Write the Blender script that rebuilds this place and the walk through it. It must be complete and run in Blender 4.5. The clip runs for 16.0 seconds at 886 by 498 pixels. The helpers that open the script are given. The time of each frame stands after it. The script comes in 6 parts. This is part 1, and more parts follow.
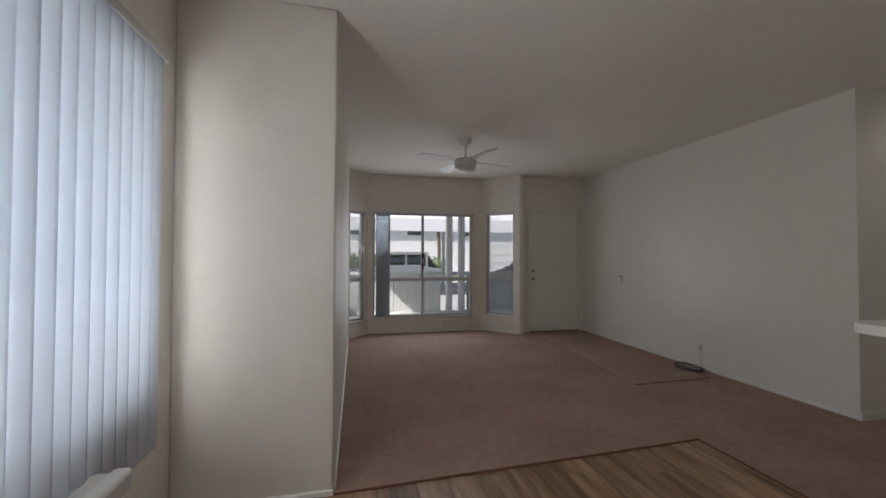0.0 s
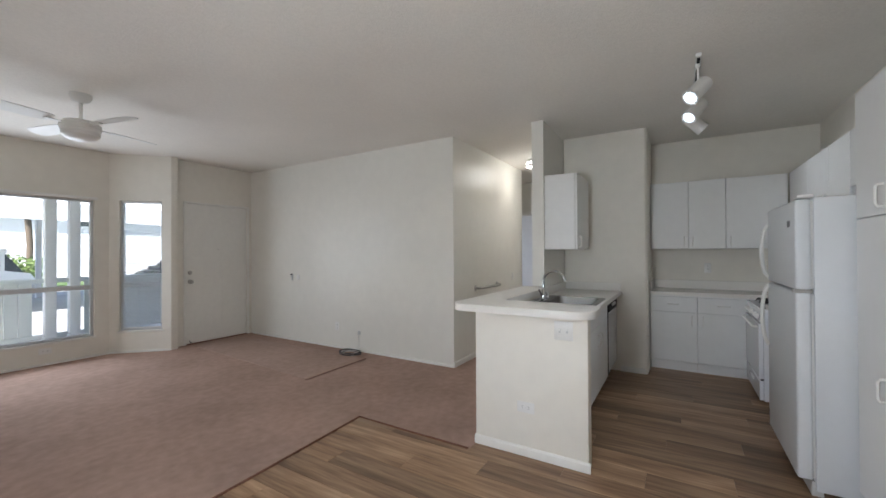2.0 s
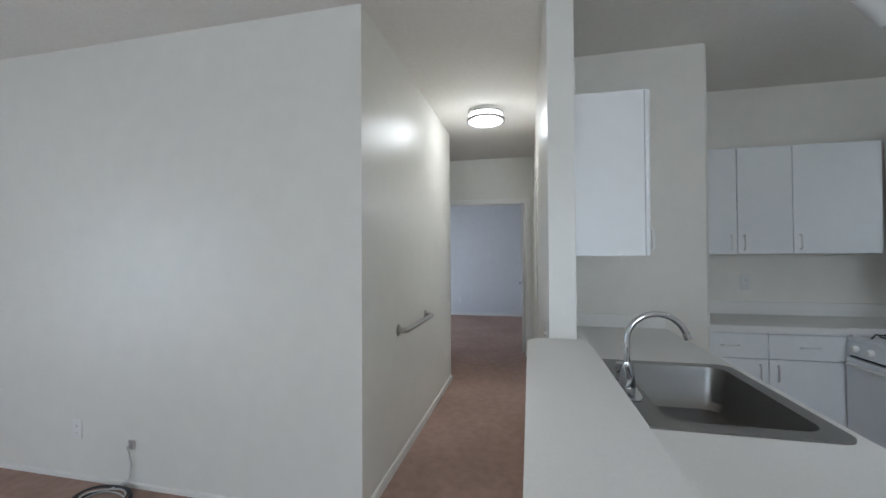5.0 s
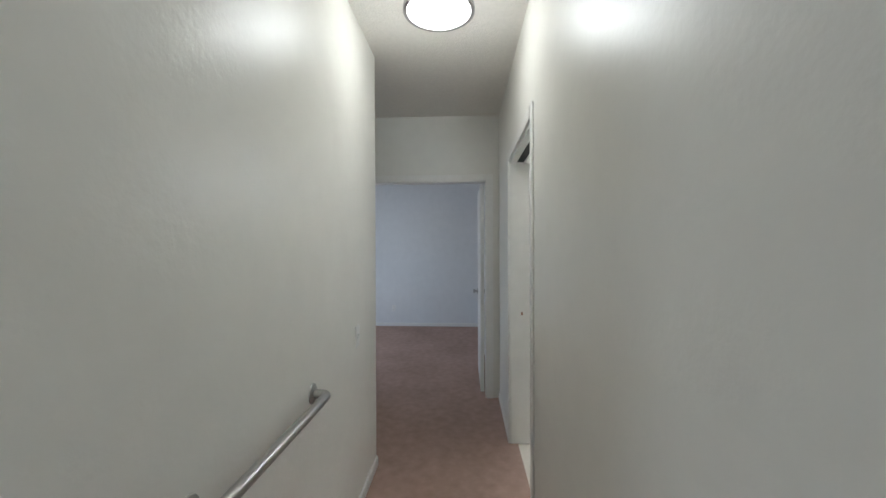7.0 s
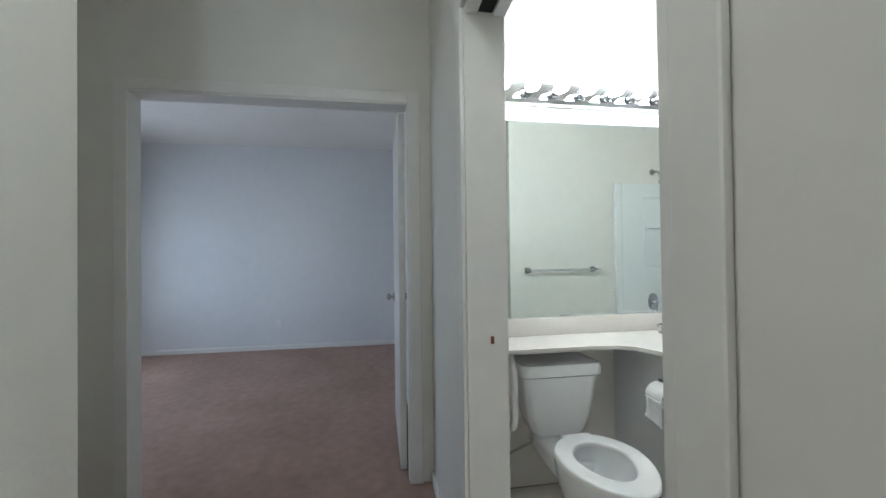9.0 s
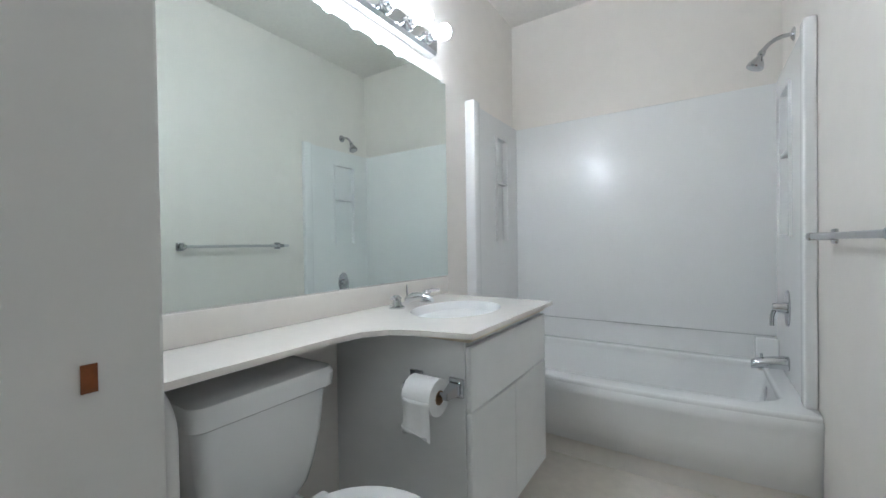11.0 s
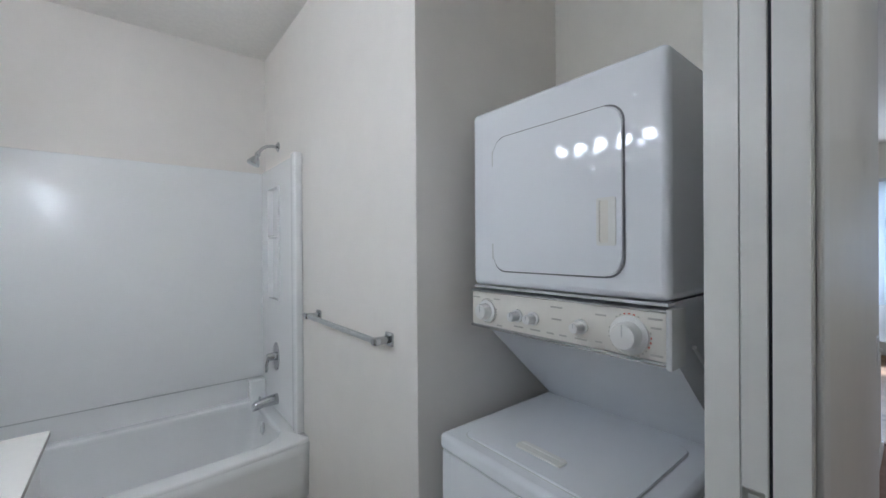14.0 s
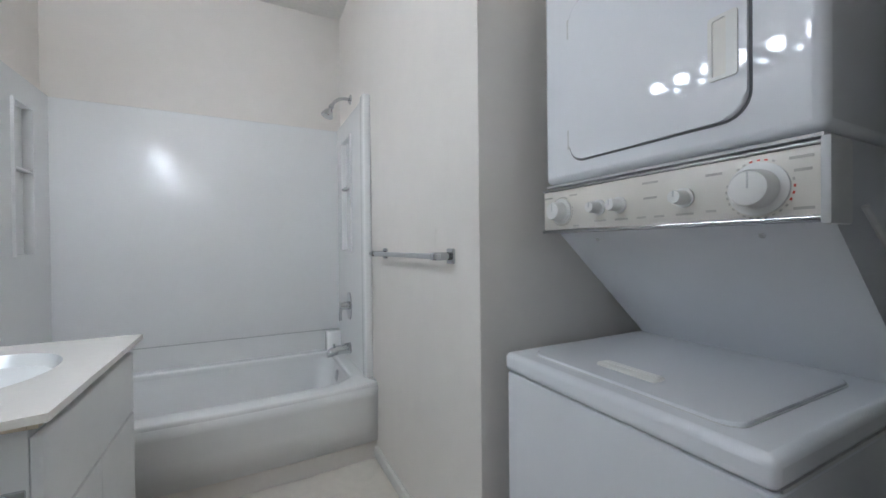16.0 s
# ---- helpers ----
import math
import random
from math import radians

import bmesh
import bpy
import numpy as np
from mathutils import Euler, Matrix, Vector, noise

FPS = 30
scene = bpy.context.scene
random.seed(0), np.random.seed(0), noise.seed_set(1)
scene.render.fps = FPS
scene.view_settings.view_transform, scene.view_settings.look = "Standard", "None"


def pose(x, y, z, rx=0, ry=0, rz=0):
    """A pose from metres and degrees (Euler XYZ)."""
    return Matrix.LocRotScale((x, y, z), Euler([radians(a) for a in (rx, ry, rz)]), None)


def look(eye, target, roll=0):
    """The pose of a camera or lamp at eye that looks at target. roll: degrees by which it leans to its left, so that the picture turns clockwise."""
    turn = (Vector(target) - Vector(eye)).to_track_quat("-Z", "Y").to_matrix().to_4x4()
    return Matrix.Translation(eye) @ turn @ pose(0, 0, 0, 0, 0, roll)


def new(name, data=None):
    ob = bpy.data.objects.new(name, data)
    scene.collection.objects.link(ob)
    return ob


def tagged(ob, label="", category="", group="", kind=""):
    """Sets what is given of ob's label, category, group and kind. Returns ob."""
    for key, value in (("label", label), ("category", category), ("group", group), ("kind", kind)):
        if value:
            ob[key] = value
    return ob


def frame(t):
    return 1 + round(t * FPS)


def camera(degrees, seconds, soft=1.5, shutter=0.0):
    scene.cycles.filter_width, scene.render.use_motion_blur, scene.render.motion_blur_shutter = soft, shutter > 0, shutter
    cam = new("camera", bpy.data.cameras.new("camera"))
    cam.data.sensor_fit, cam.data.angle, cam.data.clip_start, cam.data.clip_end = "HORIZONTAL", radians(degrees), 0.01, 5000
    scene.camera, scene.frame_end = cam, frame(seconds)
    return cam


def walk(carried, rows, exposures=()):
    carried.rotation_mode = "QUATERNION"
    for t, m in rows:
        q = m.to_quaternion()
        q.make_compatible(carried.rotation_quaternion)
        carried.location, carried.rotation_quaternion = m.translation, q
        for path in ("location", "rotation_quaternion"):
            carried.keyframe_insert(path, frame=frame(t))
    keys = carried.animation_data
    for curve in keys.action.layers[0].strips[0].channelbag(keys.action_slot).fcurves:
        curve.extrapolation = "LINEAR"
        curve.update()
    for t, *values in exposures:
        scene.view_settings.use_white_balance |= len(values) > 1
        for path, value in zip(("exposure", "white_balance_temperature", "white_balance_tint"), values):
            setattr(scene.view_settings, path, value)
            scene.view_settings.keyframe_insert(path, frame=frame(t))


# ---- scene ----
cam = camera(97.5, 16.0)
PATH = [
    (0, (0.011, -0.252, 1.288), (0.448, 1.699, 1.326), 0.2),
    (0.5, (-0.031, -0.288, 1.293), (1.034, 1.404, 1.332), 0.1),
    (1, (-0.041, -0.338, 1.294), (1.401, 1.047, 1.333), -0.2),
    (1.5, (-0.057, -0.302, 1.338), (1.587, 0.838, 1.359), -0.3),
    (2, (0.047, -0.156, 1.328), (1.757, 0.88, 1.342), -0.3),
    (2.5, (0.312, 0.061, 1.337), (2.047, 1.057, 1.345), -0.4),
    (3, (0.601, 0.334, 1.307), (2.348, 1.307, 1.326), -0.2),
    (3.5, (0.935, 0.587, 1.296), (2.739, 1.451, 1.326), -0.3),
    (4, (1.312, 0.821, 1.307), (3.17, 1.559, 1.345), -0.2),
    (6.5, (3.26, 1.471, 1.415), (5.256, 1.589, 1.406), -0.3),
    (7, (3.703, 1.469, 1.421), (5.7, 1.581, 1.411), -0.2),
    (7.5, (4.172, 1.462, 1.446), (6.169, 1.562, 1.424), -0.4),
    (8, (4.58, 1.532, 1.405), (6.579, 1.591, 1.405), -0.2),
    (10.5, (5.977, 1.18, 1.046), (7.466, -0.156, 1.024), -1.3),
    (11, (6.090, 1.168, 1.05), (7.188, -0.504, 1.028), -0.8),
    (11.5, (6.171, 1.155, 1.083), (6.675, -0.78, 1.058), -0.8),
    (12, (6.239, 1.101, 1.131), (6.409, -0.891, 1.108), -0.6),
    (12.5, (6.250, 1.091, 1.215), (5.993, -0.892, 1.2), -0.5),
    (13, (6.285, 1.125, 1.306), (5.591, -0.751, 1.303), -0.2),
    (13.5, (6.379, 1.19, 1.378), (5.303, -0.496, 1.379), -0.1),
    (14, (6.428, 1.252, 1.383), (5.175, -0.306, 1.376), -0.4),
    (14.5, (6.429, 1.263, 1.278), (5.135, -0.261, 1.263), -0.4),
    (15, (6.412, 1.262, 1.153), (5.104, -0.251, 1.14), -0.3),
    (15.5, (6.362, 1.222, 1.098), (5.080, -0.313, 1.076), -0.4),
    (16, (6.306, 1.167, 1.094), (5.401, -0.616, 1.077), -0.6),
]
EXPOSURES = [
    (0.0, 0.12, 6600, 15), (0.5, 0.53, 6600, 14), (1.0, 0.93, 6450, 13), (1.5, 1.20, 6200, 12), (2.0, 1.38, 6200, 11), (4.0, 1.45, 5800, 10), (6.5, 1.42, 5550, 5), (7.0, 1.40, 5750, 6), (7.5, 1.45, 5700, 6), (8.0, 1.45, 5600, 4),
    (10.5, 1.22, 5500, 7), (12.0, 0.93, 5400, 10), (13.0, 0.87, 5400, 11), (15.0, 0.87, 5400, 11), (16.0, 0.95, 5450, 11),
]
walk(cam, [(t, look(eye, target, roll)) for t, eye, target, roll in PATH], EXPOSURES)


# ---------- world and sun ----------
world = bpy.data.worlds.new("world")
scene.world = world
world.use_nodes = True
SUN_EL, SUN_TRAVEL = 43.0, Vector((0.88, 0.44, 0.0)).normalized()
wn = world.node_tree.nodes
sky = wn.new("ShaderNodeTexSky")
sky.sky_type, sky.sun_disc = "NISHITA", False
sky.sun_elevation = radians(SUN_EL)
sky.sun_rotation = math.atan2(-SUN_TRAVEL.x, -SUN_TRAVEL.y)
world.node_tree.links.new(sky.outputs[0], wn["Background"].inputs[0])
wn["Background"].inputs[1].default_value = 0.15
sun = bpy.data.lights.new("sun", "SUN")
sun.energy, sun.angle, sun.color = 5.0, radians(0.6), (1.0, 0.95, 0.88)
sun_ob = new("sun", sun)
sun_ob.matrix_world = look((0, 0, 20), Vector((0, 0, 20)) + SUN_TRAVEL * math.cos(radians(SUN_EL)) - Vector((0, 0, math.sin(radians(SUN_EL)))))


def area(name, eye, target, w, h, watts, color):
    data = bpy.data.lights.new(name, "AREA")
    data.shape, data.size, data.size_y, data.energy, data.color = "RECTANGLE", w, h, watts, color
    ob = new(name, data)
    ob.matrix_world = look(eye, target)
    return ob


def bulb(name, loc, watts, color, size=0.04):
    data = bpy.data.lights.new(name, "POINT")
    data.energy, data.color, data.shadow_soft_size = watts, color, size
    ob = new(name, data)
    ob.location = loc
    return ob


# daylight entering the window openings
area("sky_bay", (1.15, 6.22, 1.15), (1.15, 3.0, 1.25), 1.6, 1.6, 13, (0.86, 0.93, 1.0))
area("sky_dining", (-0.965, 0.985, 1.4), (2.0, 0.985, 1.4), 1.3, 1.4, 46, (0.92, 0.96, 1.0))
area("sky_bedroom", (9.0, 4.5, 1.3), (9.0, 1.2, 0.9), 1.8, 1.4, 6.5, (0.86, 0.91, 1.0))
bulb("glow_hall", (5.58, 1.59, 2.50), 3.6, (1.0, 0.965, 0.88), 0.13)

# ---------- materials ----------


def pbr(name, color, rough=0.5, metal=0.0, var=0.06, scale=6.0, bump=0.0, bscale=200.0, spec=0.5, coat=0.0, big=1.3, detail=4.0, rvar=0.04):
    """Painted or solid surface: base colour with broad and fine variation, roughness variation and fine relief."""
    m = bpy.data.materials.new(name)
    m.use_nodes = True
    t, n, l = m.node_tree, m.node_tree.nodes, m.node_tree.links
    b = n["Principled BSDF"]
    b.inputs["Roughness"].default_value, b.inputs["Metallic"].default_value = rough, metal
    b.inputs["Specular IOR Level"].default_value, b.inputs["Coat Weight"].default_value = spec, coat
    b.inputs["Coat Roughness"].default_value = 0.08
    tc = n.new("ShaderNodeTexCoord")
    big_n, fine = n.new("ShaderNodeTexNoise"), n.new("ShaderNodeTexNoise")
    big_n.inputs["Scale"].default_value, fine.inputs["Scale"].default_value = big, scale
    big_n.inputs["Detail"].default_value, fine.inputs["Detail"].default_value = detail, 6.0
    add = n.new("ShaderNodeMath")
    add.operation = "ADD"
    for k in (big_n, fine):
        l.new(tc.outputs["Object"], k.inputs["Vector"])
    l.new(big_n.outputs["Fac"], add.inputs[0])
    l.new(fine.outputs["Fac"], add.inputs[1])
    ramp = n.new("ShaderNodeMapRange")
    ramp.inputs["From Min"].default_value, ramp.inputs["From Max"].default_value = 0.7, 1.3
    ramp.inputs["To Min"].default_value, ramp.inputs["To Max"].default_value = 1 - var, 1 + var
    l.new(add.outputs[0], ramp.inputs["Value"])
    mix = n.new("ShaderNodeVectorMath")
    mix.operation = "SCALE"
    mix.inputs[0].default_value = color
    l.new(ramp.outputs[0], mix.inputs["Scale"])
    l.new(mix.outputs[0], b.inputs["Base Color"])
    rr = n.new("ShaderNodeMapRange")
    rr.inputs["To Min"].default_value, rr.inputs["To Max"].default_value = max(0.01, rough * (1 - rvar)), min(1, rough * (1 + rvar))
    l.new(fine.outputs["Fac"], rr.inputs["Value"])
    l.new(rr.outputs[0], b.inputs["Roughness"])
    if bump:
        bn, bp = n.new("ShaderNodeTexNoise"), n.new("ShaderNodeBump")
        bn.inputs["Scale"].default_value, bn.inputs["Detail"].default_value = bscale, 3.0
        bp.inputs["Strength"].default_value, bp.inputs["Distance"].default_value = bump, 0.004
        l.new(tc.outputs["Object"], bn.inputs["Vector"])
        l.new(bn.outputs["Fac"], bp.inputs["Height"])
        l.new(bp.outputs[0], b.inputs["Normal"])
    return m


def glow(name, color, strength):
    m = bpy.data.materials.new(name)
    m.use_nodes = True
    b = m.node_tree.nodes["Principled BSDF"]
    b.inputs["Base Color"].default_value = (*color, 1)
    b.inputs["Emission Color"].default_value, b.inputs["Emission Strength"].default_value = (*color, 1), strength
    return m


WALL = pbr("wall_paint", (0.80, 0.765, 0.69), 0.55, var=0.03, scale=9, bump=0.10, bscale=85)
SEMI = pbr("wall_paint_semigloss", (0.775, 0.755, 0.695), 0.36, var=0.025, scale=9, bump=0.20, bscale=52, spec=0.40)
BATHWALL = pbr("bath_wall_paint", (0.855, 0.812, 0.755), 0.42, var=0.02, scale=9, bump=0.12, bscale=70)
CEIL = pbr("ceiling_texture", (0.85, 0.815, 0.76), 0.85, var=0.04, scale=40, bump=0.9, bscale=95)
TRIM = pbr("trim_paint", (0.80, 0.785, 0.74), 0.35, var=0.03, scale=14, bump=0.05, bscale=150)
BLUEW = pbr("bedroom_paint", (0.74, 0.74, 0.735), 0.6, var=0.03, scale=9, bump=0.2, bscale=70)
CARPET = pbr("carpet", (0.40, 0.275, 0.225), 0.95, var=0.16, scale=14, bump=0.25, bscale=420, spec=0.1, big=1.7, detail=8)
REMNANT = pbr("carpet_remnant", (0.40, 0.285, 0.238), 0.95, var=0.14, scale=14, bump=0.25, bscale=300, spec=0.1)
ROLL = pbr("carpet_roll_edge", (0.29, 0.185, 0.15), 0.95, var=0.2, scale=60, bump=0.5, bscale=300, spec=0.1)
CARPETEDGE = pbr("carpet_edge", (0.20, 0.10, 0.07), 0.95, var=0.3, scale=60, bump=1.0, bscale=300, spec=0.1)
VINYL = pbr("vinyl_floor", (0.76, 0.71, 0.63), 0.42, var=0.06, scale=22, bump=0.1, bscale=90)
SUB = pbr("subfloor", (0.16, 0.10, 0.07), 0.8)
CAB = pbr("cabinet_white", (0.79, 0.79, 0.778), 0.38, var=0.02, scale=12, bump=0.04, bscale=120)
# toe kick boards: the shade under the cabinets is put into this grey
CABIN = pbr("toe_kick_shade_grey", (0.35, 0.34, 0.32), 0.7)
LAM = pbr("laminate_top", (0.80, 0.775, 0.73), 0.4, var=0.03, scale=120)
EDGE = pbr("laminate_edge", (0.70, 0.60, 0.46), 0.5, var=0.06, scale=30)
STEEL = pbr("brushed_steel", (0.46, 0.45, 0.43), 0.30, 1.0, var=0.015, scale=60)
CHROME = pbr("chrome", (0.56, 0.57, 0.585), 0.08, 1.0, var=0.02)
STRIP = pbr("polished_strip", (0.72, 0.73, 0.75), 0.05, 1.0, var=0.0)
SINKST = pbr("satin_sink_steel", (0.27, 0.262, 0.25), 0.36, 1.0, var=0.02, scale=60)
DULL = pbr("dull_aluminium", (0.60, 0.60, 0.60), 0.35, 1.0, var=0.05, scale=40)
IRON = pbr("cast_iron", (0.02, 0.02, 0.02), 0.6, var=0.2, scale=50, bump=0.3)
BLACK = pbr("black_gap", (0.012, 0.012, 0.012), 0.7)
FRIDGE = pbr("fridge_enamel", (0.68, 0.70, 0.715), 0.33, var=0.015, scale=20, bump=0.25, bscale=260)
ENAMEL = pbr("appliance_enamel", (0.82, 0.83, 0.855), 0.03, var=0.012, scale=10, coat=0.0)
CREAM = pbr("control_panel_cream", (0.77, 0.735, 0.665), 0.35, var=0.03, scale=20)
IVORY = pbr("ivory_plastic", (0.78, 0.77, 0.73), 0.4, var=0.02)
SEAM = pbr("seam_shadow_gap", (0.20, 0.20, 0.21), 0.6, var=0.02)
GREYK = pbr("grey_plastic", (0.60, 0.60, 0.59), 0.4, var=0.02)
PLAST = pbr("white_plastic", (0.80, 0.79, 0.76), 0.32, var=0.015)
PRINT = pbr("panel_print", (0.52, 0.49, 0.44), 0.5)
REDP = pbr("red_print", (0.62, 0.10, 0.06), 0.5)
ACRYL = pbr("tub_acrylic", (0.90, 0.898, 0.885), 0.20, var=0.008, scale=7, coat=0.0)
PORC = pbr("porcelain", (0.83, 0.83, 0.82), 0.08, var=0.01, coat=0.6)
MARBLE = pbr("cultured_marble", (0.85, 0.81, 0.755), 0.18, var=0.02, scale=30, coat=0.3)
PAPER = pbr("tissue_paper", (0.84, 0.835, 0.82), 0.9, var=0.02, scale=90, bump=0.3, bscale=300)
BROWN = pbr("raw_wood_hole", (0.22, 0.07, 0.02), 0.8, var=0.3, scale=80)
CARD = pbr("cardboard", (0.30, 0.20, 0.12), 0.8)
MIRROR = pbr("mirror_silver", (0.79, 0.86, 0.835), 0.015, 1.0, var=0.0)
FRAME = pbr("window_aluminium", (0.66, 0.67, 0.68), 0.4, 0.3, var=0.04, scale=20)
CABLE = pbr("cable_black", (0.03, 0.03, 0.032), 0.5)
CABLEW = pbr("cable_white", (0.62, 0.61, 0.58), 0.5)
FANW = pbr("fan_white", (0.80, 0.79, 0.76), 0.4, var=0.02)
BULB = glow("bulb_glow", (1.0, 0.98, 0.95), 19.0)
DISC = glow("diffuser_glow", (1.0, 0.96, 0.92), 2.4)
LENS = glow("spot_lens_glow", (0.80, 0.92, 1.0), 1.4)
# outdoors
ASPH = pbr("pale_concrete_paving", (0.46, 0.455, 0.44), 0.9, var=0.2, scale=30, bump=0.5, bscale=120)
CONC = pbr("porch_concrete", (0.62, 0.60, 0.57), 0.85, var=0.12, scale=14, bump=0.3)
PALE = pbr("pale_siding", (0.74, 0.78, 0.77), 0.6, var=0.05, scale=8)
WHITEO = pbr("white_exterior_paint", (0.78, 0.79, 0.80), 0.6, var=0.04, scale=8)
ROOFW = pbr("white_metal_roof", (0.80, 0.80, 0.79), 0.5, var=0.05, scale=5)
SHING = pbr("brown_shingle", (0.20, 0.13, 0.09), 0.9, var=0.25, scale=18, bump=0.6, bscale=60)
LAWN = pbr("lawn", (0.10, 0.16, 0.05), 0.95, var=0.35, scale=30, bump=0.8, bscale=160)
LEAF = pbr("hedge_leaf", (0.15, 0.22, 0.06), 0.6, var=0.35, scale=5)
BARK = pbr("bark", (0.13, 0.10, 0.075), 0.9, var=0.25, scale=20, bump=0.8, bscale=50)
CARW = pbr("white_car_paint", (0.78, 0.79, 0.80), 0.2, var=0.01, coat=0.8)
CARD2 = pbr("dark_car_paint", (0.035, 0.045, 0.07), 0.2, var=0.01, coat=0.8)
TYRE = pbr("tyre_rubber", (0.02, 0.02, 0.02), 0.85)
DGLASS = pbr("dark_car_glass", (0.06, 0.07, 0.08), 0.05, var=0.0, coat=0.5)
WICKER = pbr("dark_wicker", (0.06, 0.055, 0.06), 0.6, var=0.3, scale=60, bump=0.6)


def glass_mat():
    m = bpy.data.materials.new("window_glass")
    m.use_nodes = True
    n, l = m.node_tree.nodes, m.node_tree.links
    n.remove(n["Principled BSDF"])
    tr, gl, mx, fr = n.new("ShaderNodeBsdfTransparent"), n.new("ShaderNodeBsdfGlossy"), n.new("ShaderNodeMixShader"), n.new("ShaderNodeFresnel")
    gl.inputs["Roughness"].default_value = 0.01
    fr.inputs["IOR"].default_value = 1.35
    l.new(fr.outputs[0], mx.inputs[0])
    l.new(tr.outputs[0], mx.inputs[1])
    l.new(gl.outputs[0], mx.inputs[2])
    l.new(mx.outputs[0], n["Material Output"].inputs[0])
    return m


def slat_mat(name, color, through_share):
    """Vinyl blind slat: light from outside shines through it."""
    m = bpy.data.materials.new(name)
    m.use_nodes = True
    n, l = m.node_tree.nodes, m.node_tree.links
    b = n["Principled BSDF"]
    b.inputs["Base Color"].default_value, b.inputs["Roughness"].default_value = (*color, 1), 0.45
    tl, mx = n.new("ShaderNodeBsdfTranslucent"), n.new("ShaderNodeMixShader")
    tl.inputs["Color"].default_value = (*color, 1)
    mx.inputs[0].default_value = through_share
    l.new(b.outputs[0], mx.inputs[1])
    l.new(tl.outputs[0], mx.inputs[2])
    l.new(mx.outputs[0], n["Material Output"].inputs[0])
    return m


def plank_mat():
    """Wood-look vinyl plank, grain along y, tone by plank."""
    m = bpy.data.materials.new("wood_plank")
    m.use_nodes = True
    n, l = m.node_tree.nodes, m.node_tree.links
    b = n["Principled BSDF"]
    tc, oi = n.new("ShaderNodeTexCoord"), n.new("ShaderNodeObjectInfo")
    off, mp = n.new("ShaderNodeVectorMath"), n.new("ShaderNodeMapping")
    off.operation = "SCALE"
    off.inputs[0].default_value = (7.0, 13.0, 3.0)
    l.new(oi.outputs["Random"], off.inputs["Scale"])
    addv = n.new("ShaderNodeVectorMath")
    l.new(tc.outputs["Object"], addv.inputs[0])
    l.new(off.outputs[0], addv.inputs[1])
    mp.inputs["Scale"].default_value = (1.0, 0.07, 1.0)
    l.new(addv.outputs[0], mp.inputs["Vector"])
    grain, band = n.new("ShaderNodeTexNoise"), n.new("ShaderNodeTexNoise")
    grain.inputs["Scale"].default_value, grain.inputs["Detail"].default_value = 60.0, 5.0
    band.inputs["Scale"].default_value, band.inputs["Detail"].default_value = 8.0, 3.0
    band.inputs["Distortion"].default_value = 0.8
    for k in (grain, band):
        l.new(mp.outputs[0], k.inputs["Vector"])
    ramp = n.new("ShaderNodeValToRGB")
    e = ramp.color_ramp.elements
    e[0].position, e[0].color = 0.36, (0.14, 0.074, 0.038, 1)
    e[1].position, e[1].color = 0.66, (0.46, 0.305, 0.185, 1)
    mid = ramp.color_ramp.elements.new(0.5)
    mid.color = (0.275, 0.165, 0.092, 1)
    mixv = n.new("ShaderNodeMath")
    mixv.operation = "MULTIPLY_ADD"
    mixv.inputs[1].default_value = 0.35
    l.new(grain.outputs["Fac"], mixv.inputs[0])
    half = n.new("ShaderNodeMath")
    half.operation = "MULTIPLY_ADD"
    half.inputs[1].default_value, half.inputs[2].default_value = 0.65, 0.0
    l.new(band.outputs["Fac"], half.inputs[0])
    l.new(half.outputs[0], mixv.inputs[2])
    l.new(mixv.outputs[0], ramp.inputs["Fac"])
    tone = n.new("ShaderNodeMapRange")
    tone.inputs["To Min"].default_value, tone.inputs["To Max"].default_value = 0.72, 1.25
    l.new(oi.outputs["Random"], tone.inputs["Value"])
    sc = n.new("ShaderNodeVectorMath")
    sc.operation = "SCALE"
    l.new(ramp.outputs["Color"], sc.inputs[0])
    l.new(tone.outputs[0], sc.inputs["Scale"])
    l.new(sc.outputs[0], b.inputs["Base Color"])
    b.inputs["Roughness"].default_value = 0.42
    bp = n.new("ShaderNodeBump")
    bp.inputs["Strength"].default_value, bp.inputs["Distance"].default_value = 0.15, 0.002
    l.new(grain.outputs["Fac"], bp.inputs["Height"])
    l.new(bp.outputs[0], b.inputs["Normal"])
    return m


GLASS = glass_mat()
VSLAT = slat_mat("vertical_blind_vinyl", (0.80, 0.85, 0.90), 0.27)
HSLAT = slat_mat("mini_blind_vinyl", (0.80, 0.82, 0.84), 0.3)
PLANK = plank_mat()

# ---------- mesh tools ----------
HOME, EAST = Vector((0, 0, 0)), Vector((-0.38, 0, 0))
OFF = HOME                   # where the part of the house now being built stands


def box(a, b, bev=0.0, seg=2, bm=None):
    """An upright box from corner a to corner b, its edges rounded by bev, added to bm."""
    own = bmesh.new()
    c = [(p + q) / 2 for p, q in zip(a, b)]
    s = [abs(q - p) for p, q in zip(a, b)]
    bmesh.ops.create_cube(own, size=1, matrix=Matrix.Translation(c) @ Matrix.Diagonal((*s, 1)))
    if bev:
        bmesh.ops.bevel(own, geom=own.edges[:], offset=min(bev, min(s) * 0.45), segments=seg, affect="EDGES", profile=0.5)
    return merge(own, bm)


def merge(own, bm):
    if bm is None:
        return own
    me = bpy.data.meshes.new("tmp")
    own.to_mesh(me)
    own.free()
    bm.from_mesh(me)
    bpy.data.meshes.remove(me)
    return bm


